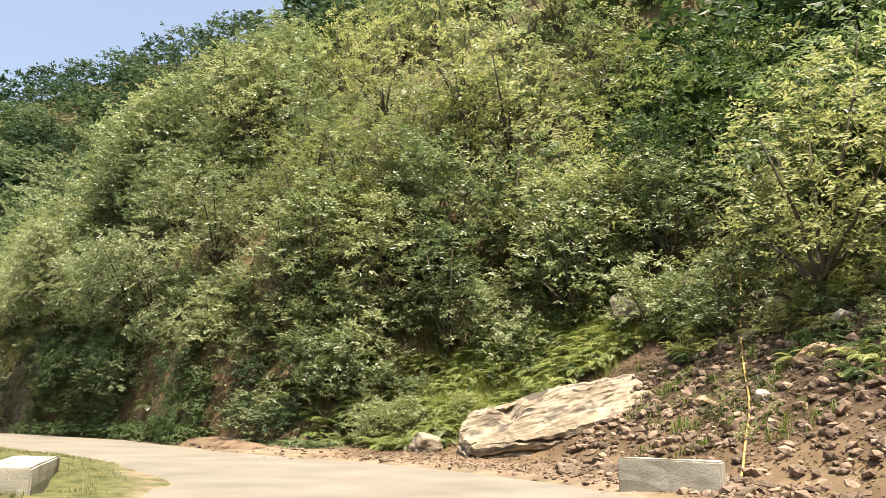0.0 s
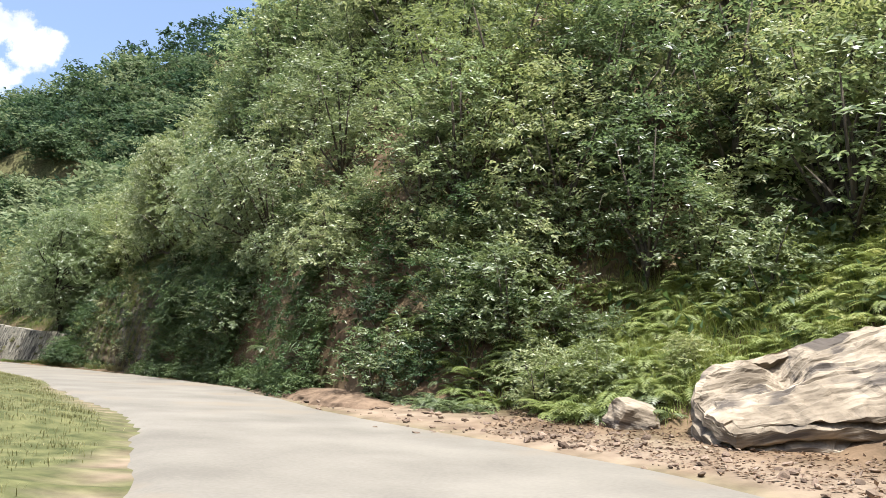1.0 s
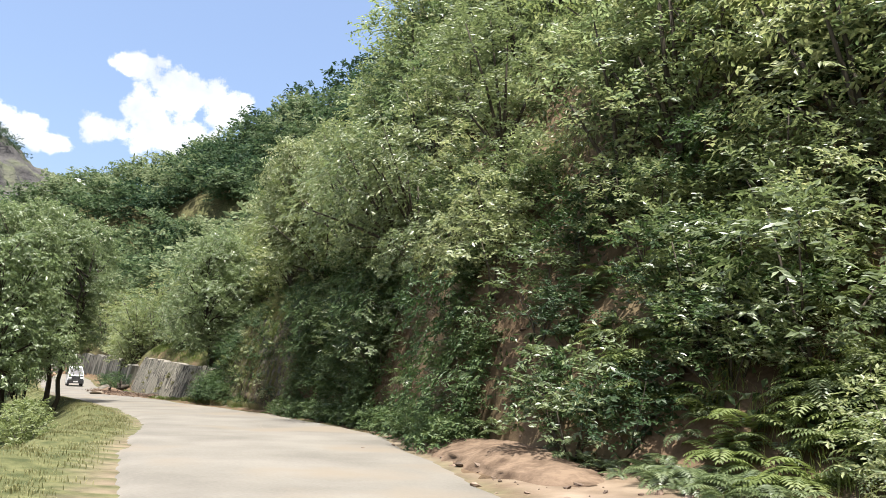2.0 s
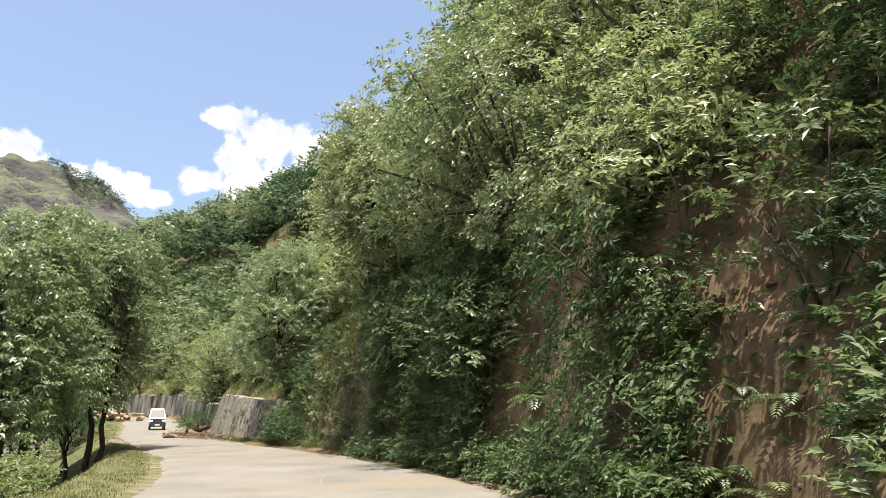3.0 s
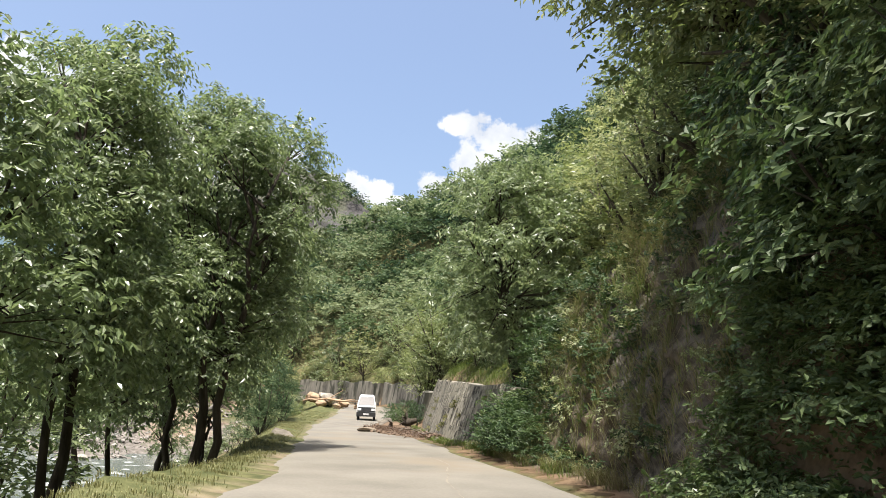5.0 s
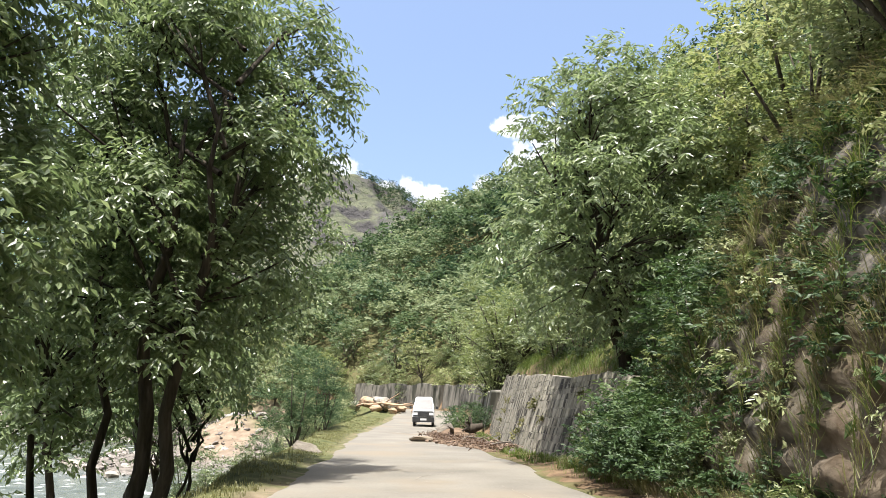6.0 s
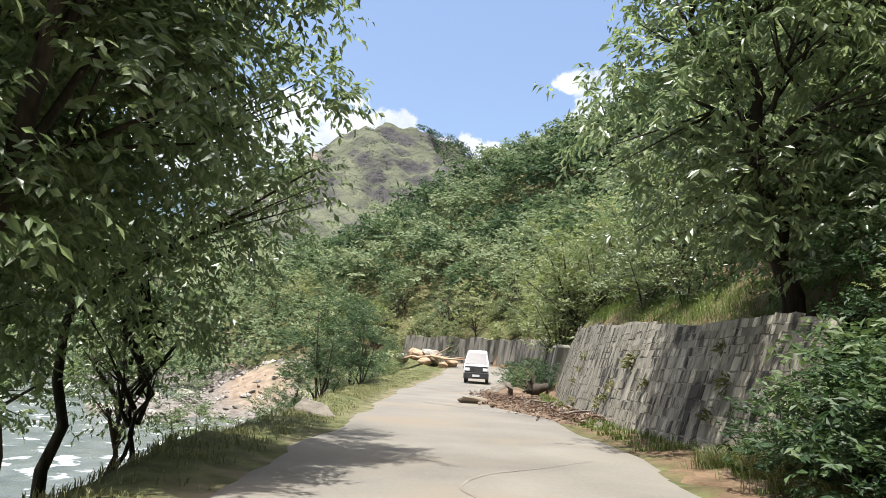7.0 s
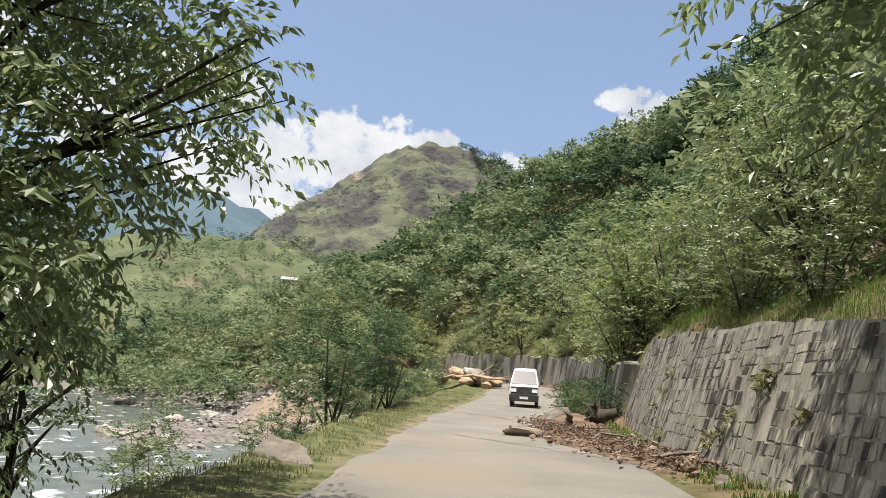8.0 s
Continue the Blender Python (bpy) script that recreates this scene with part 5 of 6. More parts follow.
def island_stone(name, dark, light):
    """Stone that differs from one stone to the next."""
    m = material(name, dark, light, 3.0, 0.9, 0.5, 25, 0.15)
    n, l = m.node_tree.nodes, m.node_tree.links
    b = n["Principled BSDF"]
    colour = b.inputs["Base Color"].links[0].from_socket
    geo, hs, mp = n.new("ShaderNodeNewGeometry"), n.new("ShaderNodeHueSaturation"), n.new("ShaderNodeMapRange")
    l.new(geo.outputs["Random Per Island"], mp.inputs[0])
    mp.inputs["To Min"].default_value, mp.inputs["To Max"].default_value = 0.55, 1.5
    l.new(mp.outputs[0], hs.inputs["Value"]), l.new(colour, hs.inputs["Color"]), l.new(hs.outputs[0], b.inputs["Base Color"])
    return m


M_RUBBLE = island_stone("reddish_rubble", (0.09, 0.063, 0.047), (0.21, 0.158, 0.118))
M_RIVERSTONE = island_stone("river_cobble", (0.14, 0.128, 0.115), (0.30, 0.272, 0.245))
rng = np.random.RandomState(77)
k = 8200
xs, ys = rng.uniform(0.5, 15, k), rng.uniform(13.5, 31, k)
keep = (xs > 1.2 + 0.1 * (ys - 18)) & (ground_height(xs, ys)[1] > 0.5) & ~((xs < 5.0 + 0.35 * (ys - 23.5)) & (ys > 26.3) & (ys < 30))
stones_on("slip_rubble", xs[keep], ys[keep], (0.03 + 0.24 * rng.uniform(0, 1, k) ** 2.6)[keep], M_RUBBLE, "reddish broken stones on the rocky slip", 3)
for x, y, s, sd in ((6.2, 20.4, 0.42, 1), (7.6, 20.9, 0.5, 2), (7.3, 24.6, 0.42, 3), (8.4, 25.4, 0.55, 4), (9.0, 24.9, 0.35, 5), (7.9, 26.3, 0.6, 6), (8.8, 22.0, 0.4, 7), (5.3, 22.2, 0.3, 8), (9.8, 27.0, 0.7, 9), (10.3, 22.5, 0.45, 10)):
    boulder((x, y, at_height(x, y) + s * 0.12), (s, s * 0.75, s * 0.55), sd * 1.3, (0.2, 0.1 * sd % 0.4), 80 + sd, (M_ROCK, M_STONE, M_ORANGE)[sd % 3], "loose broken rock lying on the slip", "rock", 3, 0.2, "rocks of the slip")
boulder((5.2, 29.6, at_height(5.2, 29.6) + 0.3), (1.3, 0.9, 0.8), 0.3, (0.1, 0.2), 95, M_BANKROCK, "dark overhanging rock among the grass", "rock", 4, 0.2)
hose_pts = [(3.95, 15.9, 0.05), (4.6, 17.4, 0.12), (5.1, 18.6, 0.35), (5.9, 20.6, 1.3), (6.6, 23.0, 2.6), (7.3, 25.2, 4.0), (7.9, 26.8, 5.2), (8.3, 28.0, 6.2)]
hose_pts = [(x, y, max(z, at_height(x, y) + 0.06)) for x, y, z in hose_pts]
v, f = tube([tuple(q) for q in spline(hose_pts, 0.35)], [0.024] * len(spline(hose_pts, 0.35)), 8)
M_HOSE = material("yellow_plastic", (0.40, 0.24, 0.075), (0.54, 0.35, 0.13), 5, 0.5, 0.05, 30, 0.4)
tagged(part("hose", mesh_of("hose", v, f, M_HOSE, True)), "long yellow plastic hose running down the slip", "hose")


for x, y, s in ((8.6, 23.2, 0.55), (10.4, 21.6, 0.6), (9.6, 24.6, 0.7), (7.0, 26.2, 0.6), (11.6, 23.6, 0.8), (12.4, 21.0, 0.6), (6.2, 27.6, 0.7), (10.2, 26.4, 0.9), (11.4, 25.4, 0.9), (12.6, 23.0, 0.9), (9.2, 27.6, 0.9), (8.0, 28.4, 0.8), (13.6, 22.2, 0.8), (11.6, 27.6, 1.0)):
    plant.put(pick([(3, YELLOWS), (2, SHRUBS)]), x, y, s, rng.uniform(0, 6), 0.1)


# ---- heaps of earth and debris ----
def earth_heap(points, width, height, mat, label, seed, name="earth_mound"):
    """A low ridge of earth along a line, uneven, with a ragged rim."""
    line = spline(points, 0.12)
    r = np.random.RandomState(seed)
    n, m = len(line), 25
    v, f = [], []
    for i, p in enumerate(line):
        t = line[min(i + 1, n - 1)][:2] - line[max(i - 1, 0)][:2]
        t = t / (np.linalg.norm(t) + 1e-9)
        nrm = np.array([t[1], -t[0]])
        end = math.sin(math.pi * min(1, max(0, (i + 0.02 * n) / (1.04 * n)))) ** 0.5
        for j in range(m):
            c = -1 + 2 * j / (m - 1)
            w = width * end * (1 + 0.15 * float(fuzz([p[0] + 40 * c], [p[1] + seed], 1.5)[0]))
            q = p[:2] + nrm * c * w
            z = height * end * (1 - c * c) * (0.75 + 0.45 * float(fuzz([q[0] * 1.0], [q[1] + seed * 7], 1.3)[0])) + 0.05 * float(fuzz([q[0]], [q[1]], 0.3)[0]) * (1 - c * c)
            v.append((q[0], q[1], max(z, 0) + float(lift(q[0])) + (0.02 if abs(c) < 0.99 else -0.06)))
    for i in range(n - 1):
        for j in range(m - 1):
            f.append((i * m + j, i * m + j + 1, (i + 1) * m + j + 1, (i + 1) * m + j))
    return tagged(part(name, mesh_of(name, v, [q[::-1] for q in f], mat, True)), label, "earth")


M_EARTH = material("orange_brown_earth", (0.07, 0.047, 0.031), (0.185, 0.132, 0.09), 2.2, 0.95, 0.8, 12, 0.1)
earth_heap([(-8.3, 29.6), (-9.6, 31.2), (-10.9, 32.8), (-12.4, 34.2), (-13.8, 35.4)], 1.25, 0.42, M_EARTH, "heap of bare brown earth at the road edge", 1)
earth_heap([(-47.2, 55.4), (-50, 56.6), (-53, 57.4), (-56.5, 58.6)], 1.0, 0.16, M_EARTH, "spread earth and debris on the road below the wall", 2)
earth_heap([(-56.6, 59.6), (-58.6, 60.8), (-61.5, 62.3)], 1.3, 0.42, M_EARTH, "heap of slipped earth at the wall's end", 3)
k = 420
s = rng.uniform(0, 1, k)
line = spline([(-47, 55.6), (-50, 56.6), (-53, 57.5), (-57, 59.4), (-61, 62.0)], 0.1)
p = line[(s * (len(line) - 1)).astype(int)] + rng.normal(0, 0.55, (k, 2))
stones_on("debris_stones", p[:, 0], p[:, 1], rng.uniform(0.03, 0.13, k), M_RUBBLE, "broken stones scattered over the slipped earth", 13, up=0.12)
k = 620
q = RIGHT[rng.choice(np.where((RIGHT[:, 0] < 2.5) & (RIGHT[:, 0] > -16) & (RIGHT[:, 1] > 12))[0], k)] + rng.normal(0, 0.9, (k, 2)) + np.array([0.5, 0.6])
stones_on("toe_stones", q[:, 0], q[:, 1], 0.02 + 0.12 * rng.uniform(0, 1, k) ** 2, M_RUBBLE, "small stones along the foot of the bank", 14)


def stick(p, way, length, rad, seed, mat, label, name="branch", cat="branch"):
    r = np.random.RandomState(seed)
    p, way = Vector(p), Vector(way).normalized()
    pts = [p + way * length * t + Vector(r.normal(0, 0.04 * length, 3)) * (t > 0) for t in (0, 0.35, 0.7, 1)]
    pieces = [tube([tuple(a) for a in pts], [rad, rad * 0.9, rad * 0.7, rad * 0.35], 7)]
    side = Vector(r.normal(0, 1, 3)).normalized()
    pieces.append(tube([tuple(pts[1]), tuple(pts[1] + (way + side) * length * 0.25)], [rad * 0.6, rad * 0.2], 5))
    v, f = merge(pieces)
    return tagged(part(name, mesh_of(name, v, f, mat, True)), label, cat)


for i in range(12):
    c = line[int(rng.uniform(0.05, 0.75) * len(line))]
    a = rng.uniform(0, 3.1)
    stick((c[0] + rng.normal(0, 0.4), c[1] + rng.normal(0, 0.4), 0.17), (math.cos(a), math.sin(a), 0.05), rng.uniform(0.5, 1.6), rng.uniform(0.015, 0.04), i, M_WOOD, "broken grey branch lying in the debris")


def root_plate(place, size, seed, label):
    """An uprooted stump on its side: a short thick bole with many crooked roots."""
    r = np.random.RandomState(seed)
    pieces = [tube([(-0.1, 0, 0.15), (0.15 * size, 0.05 * size, 0.25 * size), (0.35 * size, 0.12 * size, 0.3 * size), (0.6 * size, 0.15 * size, 0.38 * size)], [0.16 * size, 0.24 * size, 0.17 * size, 0.14 * size], 9)]
    for k in range(16):
        a, ln = 2 * math.pi * k / 16 + r.uniform(-0.2, 0.2), size * r.uniform(0.5, 1.1)
        way = Vector((-0.35 + r.normal(0, 0.25), math.cos(a), max(-0.25, math.sin(a)))).normalized()
        p0 = Vector((0, 0, 0.2 * size))
        pts = [p0] + [p0 + way * ln * q + Vector(r.normal(0, 0.07 * size, 3)) for q in (0.35, 0.7, 1.0)]
        w = 0.09 * size * r.uniform(0.6, 1.2)
        pieces.append(tube([tuple(q) for q in pts], [w, w * 0.7, w * 0.45, w * 0.15], 6))
    v, f = merge(pieces)
    ob = part("stump", mesh_of("stump", v, f, M_BARK, True))
    ob.matrix_basis = Matrix.LocRotScale(place, Euler((0, 0, 0.9)), None)
    return tagged(ob, label, "stump")


root_plate((-57.6, 61.0, 0.25), 1.0, 40, "dark uprooted stump with crooked roots at the wall's end")
stick((-58.2, 60.4, 0.35), (0.7, -0.5, 0.12), 2.4, 0.12, 41, M_WOOD, "grey driftwood log lying in the slipped earth", "log", "log")
boulder((-54.6, 56.6, 0.1), (0.55, 0.35, 0.2), 1.2, (0, 0.1), 111, M_ROCK, "pale flat stone lying on the road", "rock", 3, 0.15)
boulder((-58.6, 60.4, 0.3), (0.7, 0.55, 0.4), 0.4, (0.1, 0.1), 112, M_BANKROCK, "grey rock in the slipped earth", "rock", 3, 0.2)
boulder((-46.3, 54.9, 0.06), (0.16, 0.12, 0.12), 0.2, (0, 0), 113, M_BANKROCK, "small dark stone at the road edge", "rock", 2, 0.2)
boulder((-48.8, 49.2, -0.05), (0.72, 0.45, 0.38), 0.7, (0.25, 0.2), 117, M_BANKROCK, "flat brown boulder on the grass verge", "rock", 4, 0.2)

# pile of ochre boulders and timbers at the bend
for i, (dx, dy, dz, s) in enumerate(((0, 0, 0.9, 1.15), (-2.0, -0.6, 0.8, 1.05), (1.7, 0.9, 0.35, 0.8), (-3.6, -1.2, 0.35, 0.9), (0.4, -1.0, 0.25, 0.7), (3.2, 2.0, 0.25, 0.6), (-1.2, 1.0, 0.3, 0.8), (2.4, -0.2, 0.2, 0.5))):
    x, y = -92.6 + dx, 74.6 + dy
    boulder((x, y, float(lift(x)) + dz), (s, s * 0.8, s * 0.62), i * 0.9, (0.1 * i % 0.3, 0.15), 120 + i, M_ORANGE if i % 3 else M_STONE, "ochre boulder in the pile by the bend", "rock", 3, 0.16, "boulder pile")
for i in range(4):
    stick((-95 + i * 1.2, 73.0 + 0.3 * i, float(lift(-93)) + 0.45 + 0.1 * i), (1, 0.45 + 0.1 * i, 0.02), 4.0, 0.11, 60 + i, M_ORANGE, "pale stripped log lying on the boulder pile", "log", "log")


# ---- marks on the road ----
def strip(points, width, mat, label, name, seed):
    line = spline(points, 0.2)
    v, f = [], []
    n = len(line)
    for i, p in enumerate(line):
        t = line[min(i + 1, n - 1)][:2] - line[max(i - 1, 0)][:2]
        t = t / (np.linalg.norm(t) + 1e-9)
        nrm = np.array([t[1], -t[0]])
        w = width * (0.25 + 0.75 * math.sin(math.pi * (i + 0.5) / n)) * (0.7 + 0.5 * float(fuzz([p[0] * 2], [p[1] * 2 + seed], 1.0)[0]))
        for c in (-1, -0.33, 0.33, 1):
            q = p[:2] + nrm * w * c + nrm * 0.12 * float(fuzz([p[0]], [p[1] + seed], 0.8)[0])
            v.append((q[0], q[1], 0.012 * float(fuzz([q[0]], [q[1]], 3)[0]) + 0.0175 + float(lift(q[0]))))
    for i in range(n - 1):
        for j in range(3):
            f.append((i * 4 + j, (i + 1) * 4 + j, (i + 1) * 4 + j + 1, i * 4 + j + 1))
    return tagged(part(name, mesh_of(name, v, f, mat)), label, "stain", kind="structure")


strip([(-65, 59.5), (-62.5, 60.0), (-60, 60.3), (-57.5, 60)], 0.32, M_STAIN, "dark damp strip across the road", "road_stain", 1)
strip([(-54.5, 54.6), (-52, 55.2), (-50, 55.5), (-47.5, 55.3)], 0.18, M_STAIN, "dark damp strip along the debris", "road_stain", 2)
strip([(-29, 42.8), (-32, 44.6), (-35, 46.9), (-38, 48.4)], 0.025, M_CRACK, "thin crack along the road", "road_crack", 3)
strip([(-38, 47.6), (-40, 47.9), (-41.5, 50.8)], 0.02, M_CRACK, "thin crack across the road", "road_crack", 4)
strip([(-20, 36), (-23, 38.9), (-26, 40.2)], 0.02, M_CRACK, "thin crack along the road", "road_crack", 5)

# ---- the river ----
wx, wy = axis(-240, 30, 2.0, -420, 400), axis(-60, 78, 2.0, -500, 79)
WX, WY = np.meshgrid(wx, wy)
wz = -4.42 + lift(WX) + 0.05 * fuzz(WX, WY, 2.5) + 0.03 * fuzz(WX, WY, 0.9)
a, b = np.meshgrid(np.arange(len(wx) - 1), np.arange(len(wy) - 1))
q = (b * len(wx) + a).ravel()
wf = np.stack([q, q + 1, q + len(wx) + 1, q + len(wx)], 1)
wd = side_of(SLIM_L, np.stack([WX.ravel(), WY.ravel()], 1))[0]
wf = wf[(-wd[wf].max(1) > 4)]


def water_material():
    m = material("shallow_river", (0.055, 0.065, 0.055), (0.12, 0.13, 0.115), 0.5, 0.2, 0.9, 2.2, 0.4, spots=((0.6, 0.62, 0.62), 0.8, 0.58))
    return m


tagged(part("water", mesh_of("water", np.stack([WX.ravel(), WY.ravel(), wz.ravel()], 1), wf, water_material(), True)), "shallow grey-green river with white riffles", "river", kind="structure")
k = 26000
xs, ys = rng.uniform(-155, -50, k), rng.uniform(15, 66, k)
gz_, dr_, dl_, _, _ = ground_height(xs, ys)
keep = (dl_ > 5.5) & (dl_ < 75) & (dr_ < 0) & (rng.uniform(0, 1, k) < np.clip(1.3 - (-xs - 60) / 130, 0.25, 1))
size = 0.09 + 0.36 * rng.uniform(0, 1, k) ** 2.6
stones_on("river_stones", xs[keep][:7000], ys[keep][:7000], size[keep][:7000] * np.clip((-xs[keep][:7000]) / 80, 1, 1.6), M_RIVERSTONE, "pale grey and pink river boulders and cobbles", 15)
for i, (x, y, s) in enumerate(((-178, 53, 2.2), (-92, 48, 0.9), (-101, 53, 1.0), (-86, 50, 0.8), (-120, 50, 1.3), (-110, 57, 1.2), (-78, 49, 0.7))):
    boulder((x, y, at_height(x, y) + s * 0.2), (s, s * 0.75, s * 0.6), i, (0.1, 0.1), 140 + i, M_STONE, "large rounded boulder in the river bed", "rock", 3, 0.15, "river boulders")

# ---- shrubs along the river side ----
SAPLING = shrub(70, 4.2, 1.5, M_LEAF_FAR, (0.17, 0.06), 330, 9, "shrub", "tall thin willow-like shrub on the river bank", 8, 0.1, 0.5, group="river bank shrubs")
for x, y, s in ((-60.2, 53.2, 0.55), (-62.3, 54.2, 0.7), (-65.4, 56.4, 0.95), (-67.0, 57.6, 0.85), (-58.8, 51.8, 0.5)):
    plant.put(SAPLING, x, y, s, rng.uniform(0, 6), 0.1)
for i in range(46):
    x = rng.uniform(-110, -50)
    j = int(np.argmin(np.abs(LEFT[:, 0] - x)))
    d = rng.uniform(3.0, 8.5)
    t = LEFT[j + 1] - LEFT[j]
    t = t / np.linalg.norm(t)
    px_, py_ = LEFT[j, 0] - t[1] * d, LEFT[j, 1] + t[0] * d
    if px_ > -58 and d < 4:
        continue
    plant.put(pick([(3, SHRUBS), (1, YELLOWS), (1, DARKS), (1, [SAPLING])]), px_, py_, rng.uniform(0.45, 0.8), rng.uniform(0, 6), 0.1)
for i in range(60):
    x, y = rng.uniform(-165, -92), rng.uniform(56, 80)
    z, dr_, dl_, _, _ = ground_height([x], [y])
    if dl_[0] > 3 and z[0] > 1.2:
        plant.put(pick([(3, SHRUBS), (2, SMALL_TREES), (1, YELLOWS)]), x, y, rng.uniform(0.7, 1.1), rng.uniform(0, 6), 0.15, float(z[0]))
for x, y, s in ((-61.0, 62.6, 0.6), (-62.2, 63.2, 0.75), (-63.6, 65.2, 0.8), (-66, 66.5, 0.8), (-60.2, 63.6, 0.7), (-34.6, 49.4, 0.6), (-35.4, 49.9, 0.7), (-36.2, 50.2, 0.75), (-36.9, 50.5, 0.8), (-35.9, 50.9, 0.9), (-37.6, 51.3, 0.9), (-37.6, 50.9, 0.5), (-38.4, 51.5, 0.6), (-37.9, 51.7, 0.75), (-37.0, 51.2, 0.6), (-39.0, 51.4, 0.35), (-38.6, 52.7, 0.65), (-38.9, 52.4, 0.5), (-36.4, 50.6, 0.45)):
    plant.put(DARKS[rng.randint(2)], x, y, s, rng.uniform(0, 6), 0.1)
for x, y, s in ((-37.6, 52.6, 0.6), (-36.8, 52.0, 0.5)):
    plant.put(YELLOWS[rng.randint(2)], x, y, s, rng.uniform(0, 6), 0.1)
spots = [(*beside(along(-26.2 - rng.uniform(0, 12.5)) + rng.uniform(-0.5, 0.5), rng.uniform(0.8, 2.9) if i % 5 < 3 else rng.uniform(2.5, 6.5)), rng.uniform(0.25, 0.6), 0.05) for i in range(520)]
# dark clumps put shaded gaps into the bank by colour
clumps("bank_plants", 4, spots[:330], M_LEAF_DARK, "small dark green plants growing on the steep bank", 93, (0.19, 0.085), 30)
clumps("bank_plants", 4, spots[330:420], M_LEAF_SHRUB, "small light green plants growing on the steep bank", 94, (0.18, 0.075), 30)
clumps("bank_plants", 4, spots[420:], M_LEAF_YELLOW, "small yellow-green plants growing on the steep bank", 99, (0.13, 0.05), 40)
for i in range(14):
    q = wall_point(rng.uniform(2, 18), rng.uniform(0.3, 1.8), 0.06)
    v, f = leaves(np.array([q] * 26) + rng.normal(0, 0.05, (26, 3)), rng.normal(0, 1, (26, 3)) + np.array([-0.4, -0.7, 0.5]), 0.16, 0.05, rng, 0.3, 0.6)
    tagged(part("weed", mesh_of("weed", v, f, M_OLIVE)), "small green weed growing from a joint of the stone wall", "plant", "weeds on the wall")

spots = [(rng.uniform(5, 14), rng.uniform(19, 30), rng.uniform(0.25, 0.7), 0.02) for _ in range(70)] + [(rng.uniform(8.5, 15), rng.uniform(21, 29), rng.uniform(0.5, 0.95), 0.02) for _ in range(70)]
spots = spots[::2] + spots[1::2]
clumps("slip_plants", 4, spots[:85], M_LEAF_YELLOW, "small yellow-green plants between the stones of the slip", 96, (0.11, 0.045), 50)
clumps("slip_plants", 4, spots[85:], M_LEAF_DARK, "small dark green plants between the stones of the slip", 97, (0.11, 0.05), 50)
for i in range(44):
    x, y = beside(along(-26.6 - rng.uniform(0, 9.5)) + rng.uniform(-0.4, 0.4), rng.uniform(0.8, 4.6))
    s = rng.uniform(0.14, 0.36)
    boulder((x + 0.1, y + 0.18, at_height(x, y) - s * 0.2), (s * 1.3, s * 0.8, s * 0.6), 0.6 + rng.normal(0, 0.4), (rng.normal(0, 0.2), rng.normal(0, 0.2)), 160 + i, M_BANKROCK, "grey rock sticking out of the grassy bank", "rock", 3, 0.22, "rocks of the bank")


def fern_fronds(spots, mat, label, seed, fronds=10, pairs=15):
    """Ferns: arching fronds with paired leaflets, one sheet of stuff; spots: x, y, frond length."""
    r = np.random.RandomState(seed)
    z = ground_height([q[0] for q in spots], [q[1] for q in spots])[0]
    vs, fs, o = [], [], 0
    t = np.linspace(0.12, 1, pairs)
    for (x, y, size), zz in zip(spots, z):
        for k in range(fronds):
            a, up, ln = r.uniform(0, 6.3), r.uniform(0.7, 1.25), size * r.uniform(0.7, 1.2)
            out = np.array([math.cos(a), math.sin(a), 0])
            rib = np.array([x, y, zz]) + out * (t * ln)[:, None] + np.array([0, 0, 1]) * (ln * (up * t - 0.95 * t ** 2))[:, None]
            lat = np.array([-out[1], out[0], 0])
            reach = (ln * 0.26 * np.sin(np.pi * np.clip(0.16 + 0.84 * t, 0, 1)) ** 0.8)[:, None]
            fore = np.gradient(rib, axis=0)
            fore = unit(fore) * (ln / pairs * 0.85)
            for sgn in (-1, 1):
                tip = rib + sgn * lat * reach + fore * 1.1 - np.array([0, 0, 0.22]) * reach
                mid = rib + sgn * lat * reach * 0.45
                v = np.stack([rib, mid - fore * 0.45, tip, mid + fore * 0.75], 1).reshape(-1, 3)
                vs.append(v)
                fs.append(np.arange(len(v)).reshape(-1, 4) + o)
                o += len(v)
    return tagged(part("ferns", mesh_of("ferns", np.vstack(vs), np.vstack(fs), mat)), label, "fern", kind="stuff")


for _ in range(16):
    x, y = beside(along(-3.6 - rng.uniform(0, 8)), rng.uniform(3.4, 6.0))
    plant.put(pick([(3, YELLOWS), (1, SHRUBS)]), x, y, rng.uniform(0.4, 0.65), rng.uniform(0, 6), 0.1)
M_FERN = leaf_material("fern_leaf", (0.11, 0.145, 0.042), (0.21, 0.25, 0.088), (0.36, 0.37, 0.15), 0.42, 0.5, 0.4)
spots = [(*beside(along(-3.6 - rng.uniform(0, 8)) + rng.uniform(-0.5, 0.5), rng.uniform(2.9, 6.4)), rng.uniform(0.45, 0.9)) for _ in range(230)]
meadow_spots = [(x, y, rng.uniform(0.5, 0.95)) for x, y in zip(rng.uniform(-4, 4.5, 330), rng.uniform(27.6, 33.2, 330))]
toe_spots = [(*beside(along(-7.0 - rng.uniform(0, 6)), rng.uniform(1.7, 3.4)), rng.uniform(0.35, 0.65)) for _ in range(90)]
fern_fronds(toe_spots, M_LEAF_SHRUB, "green ferns at the shaded foot of the bank", 87, 8)
fern_fronds(meadow_spots, M_FERN, "bright yellow-green ferns on the sunny slope behind the boulder", 99)
fern_fronds(spots[:150], M_FERN, "yellow-green ferns covering the foot of the bank", 95)
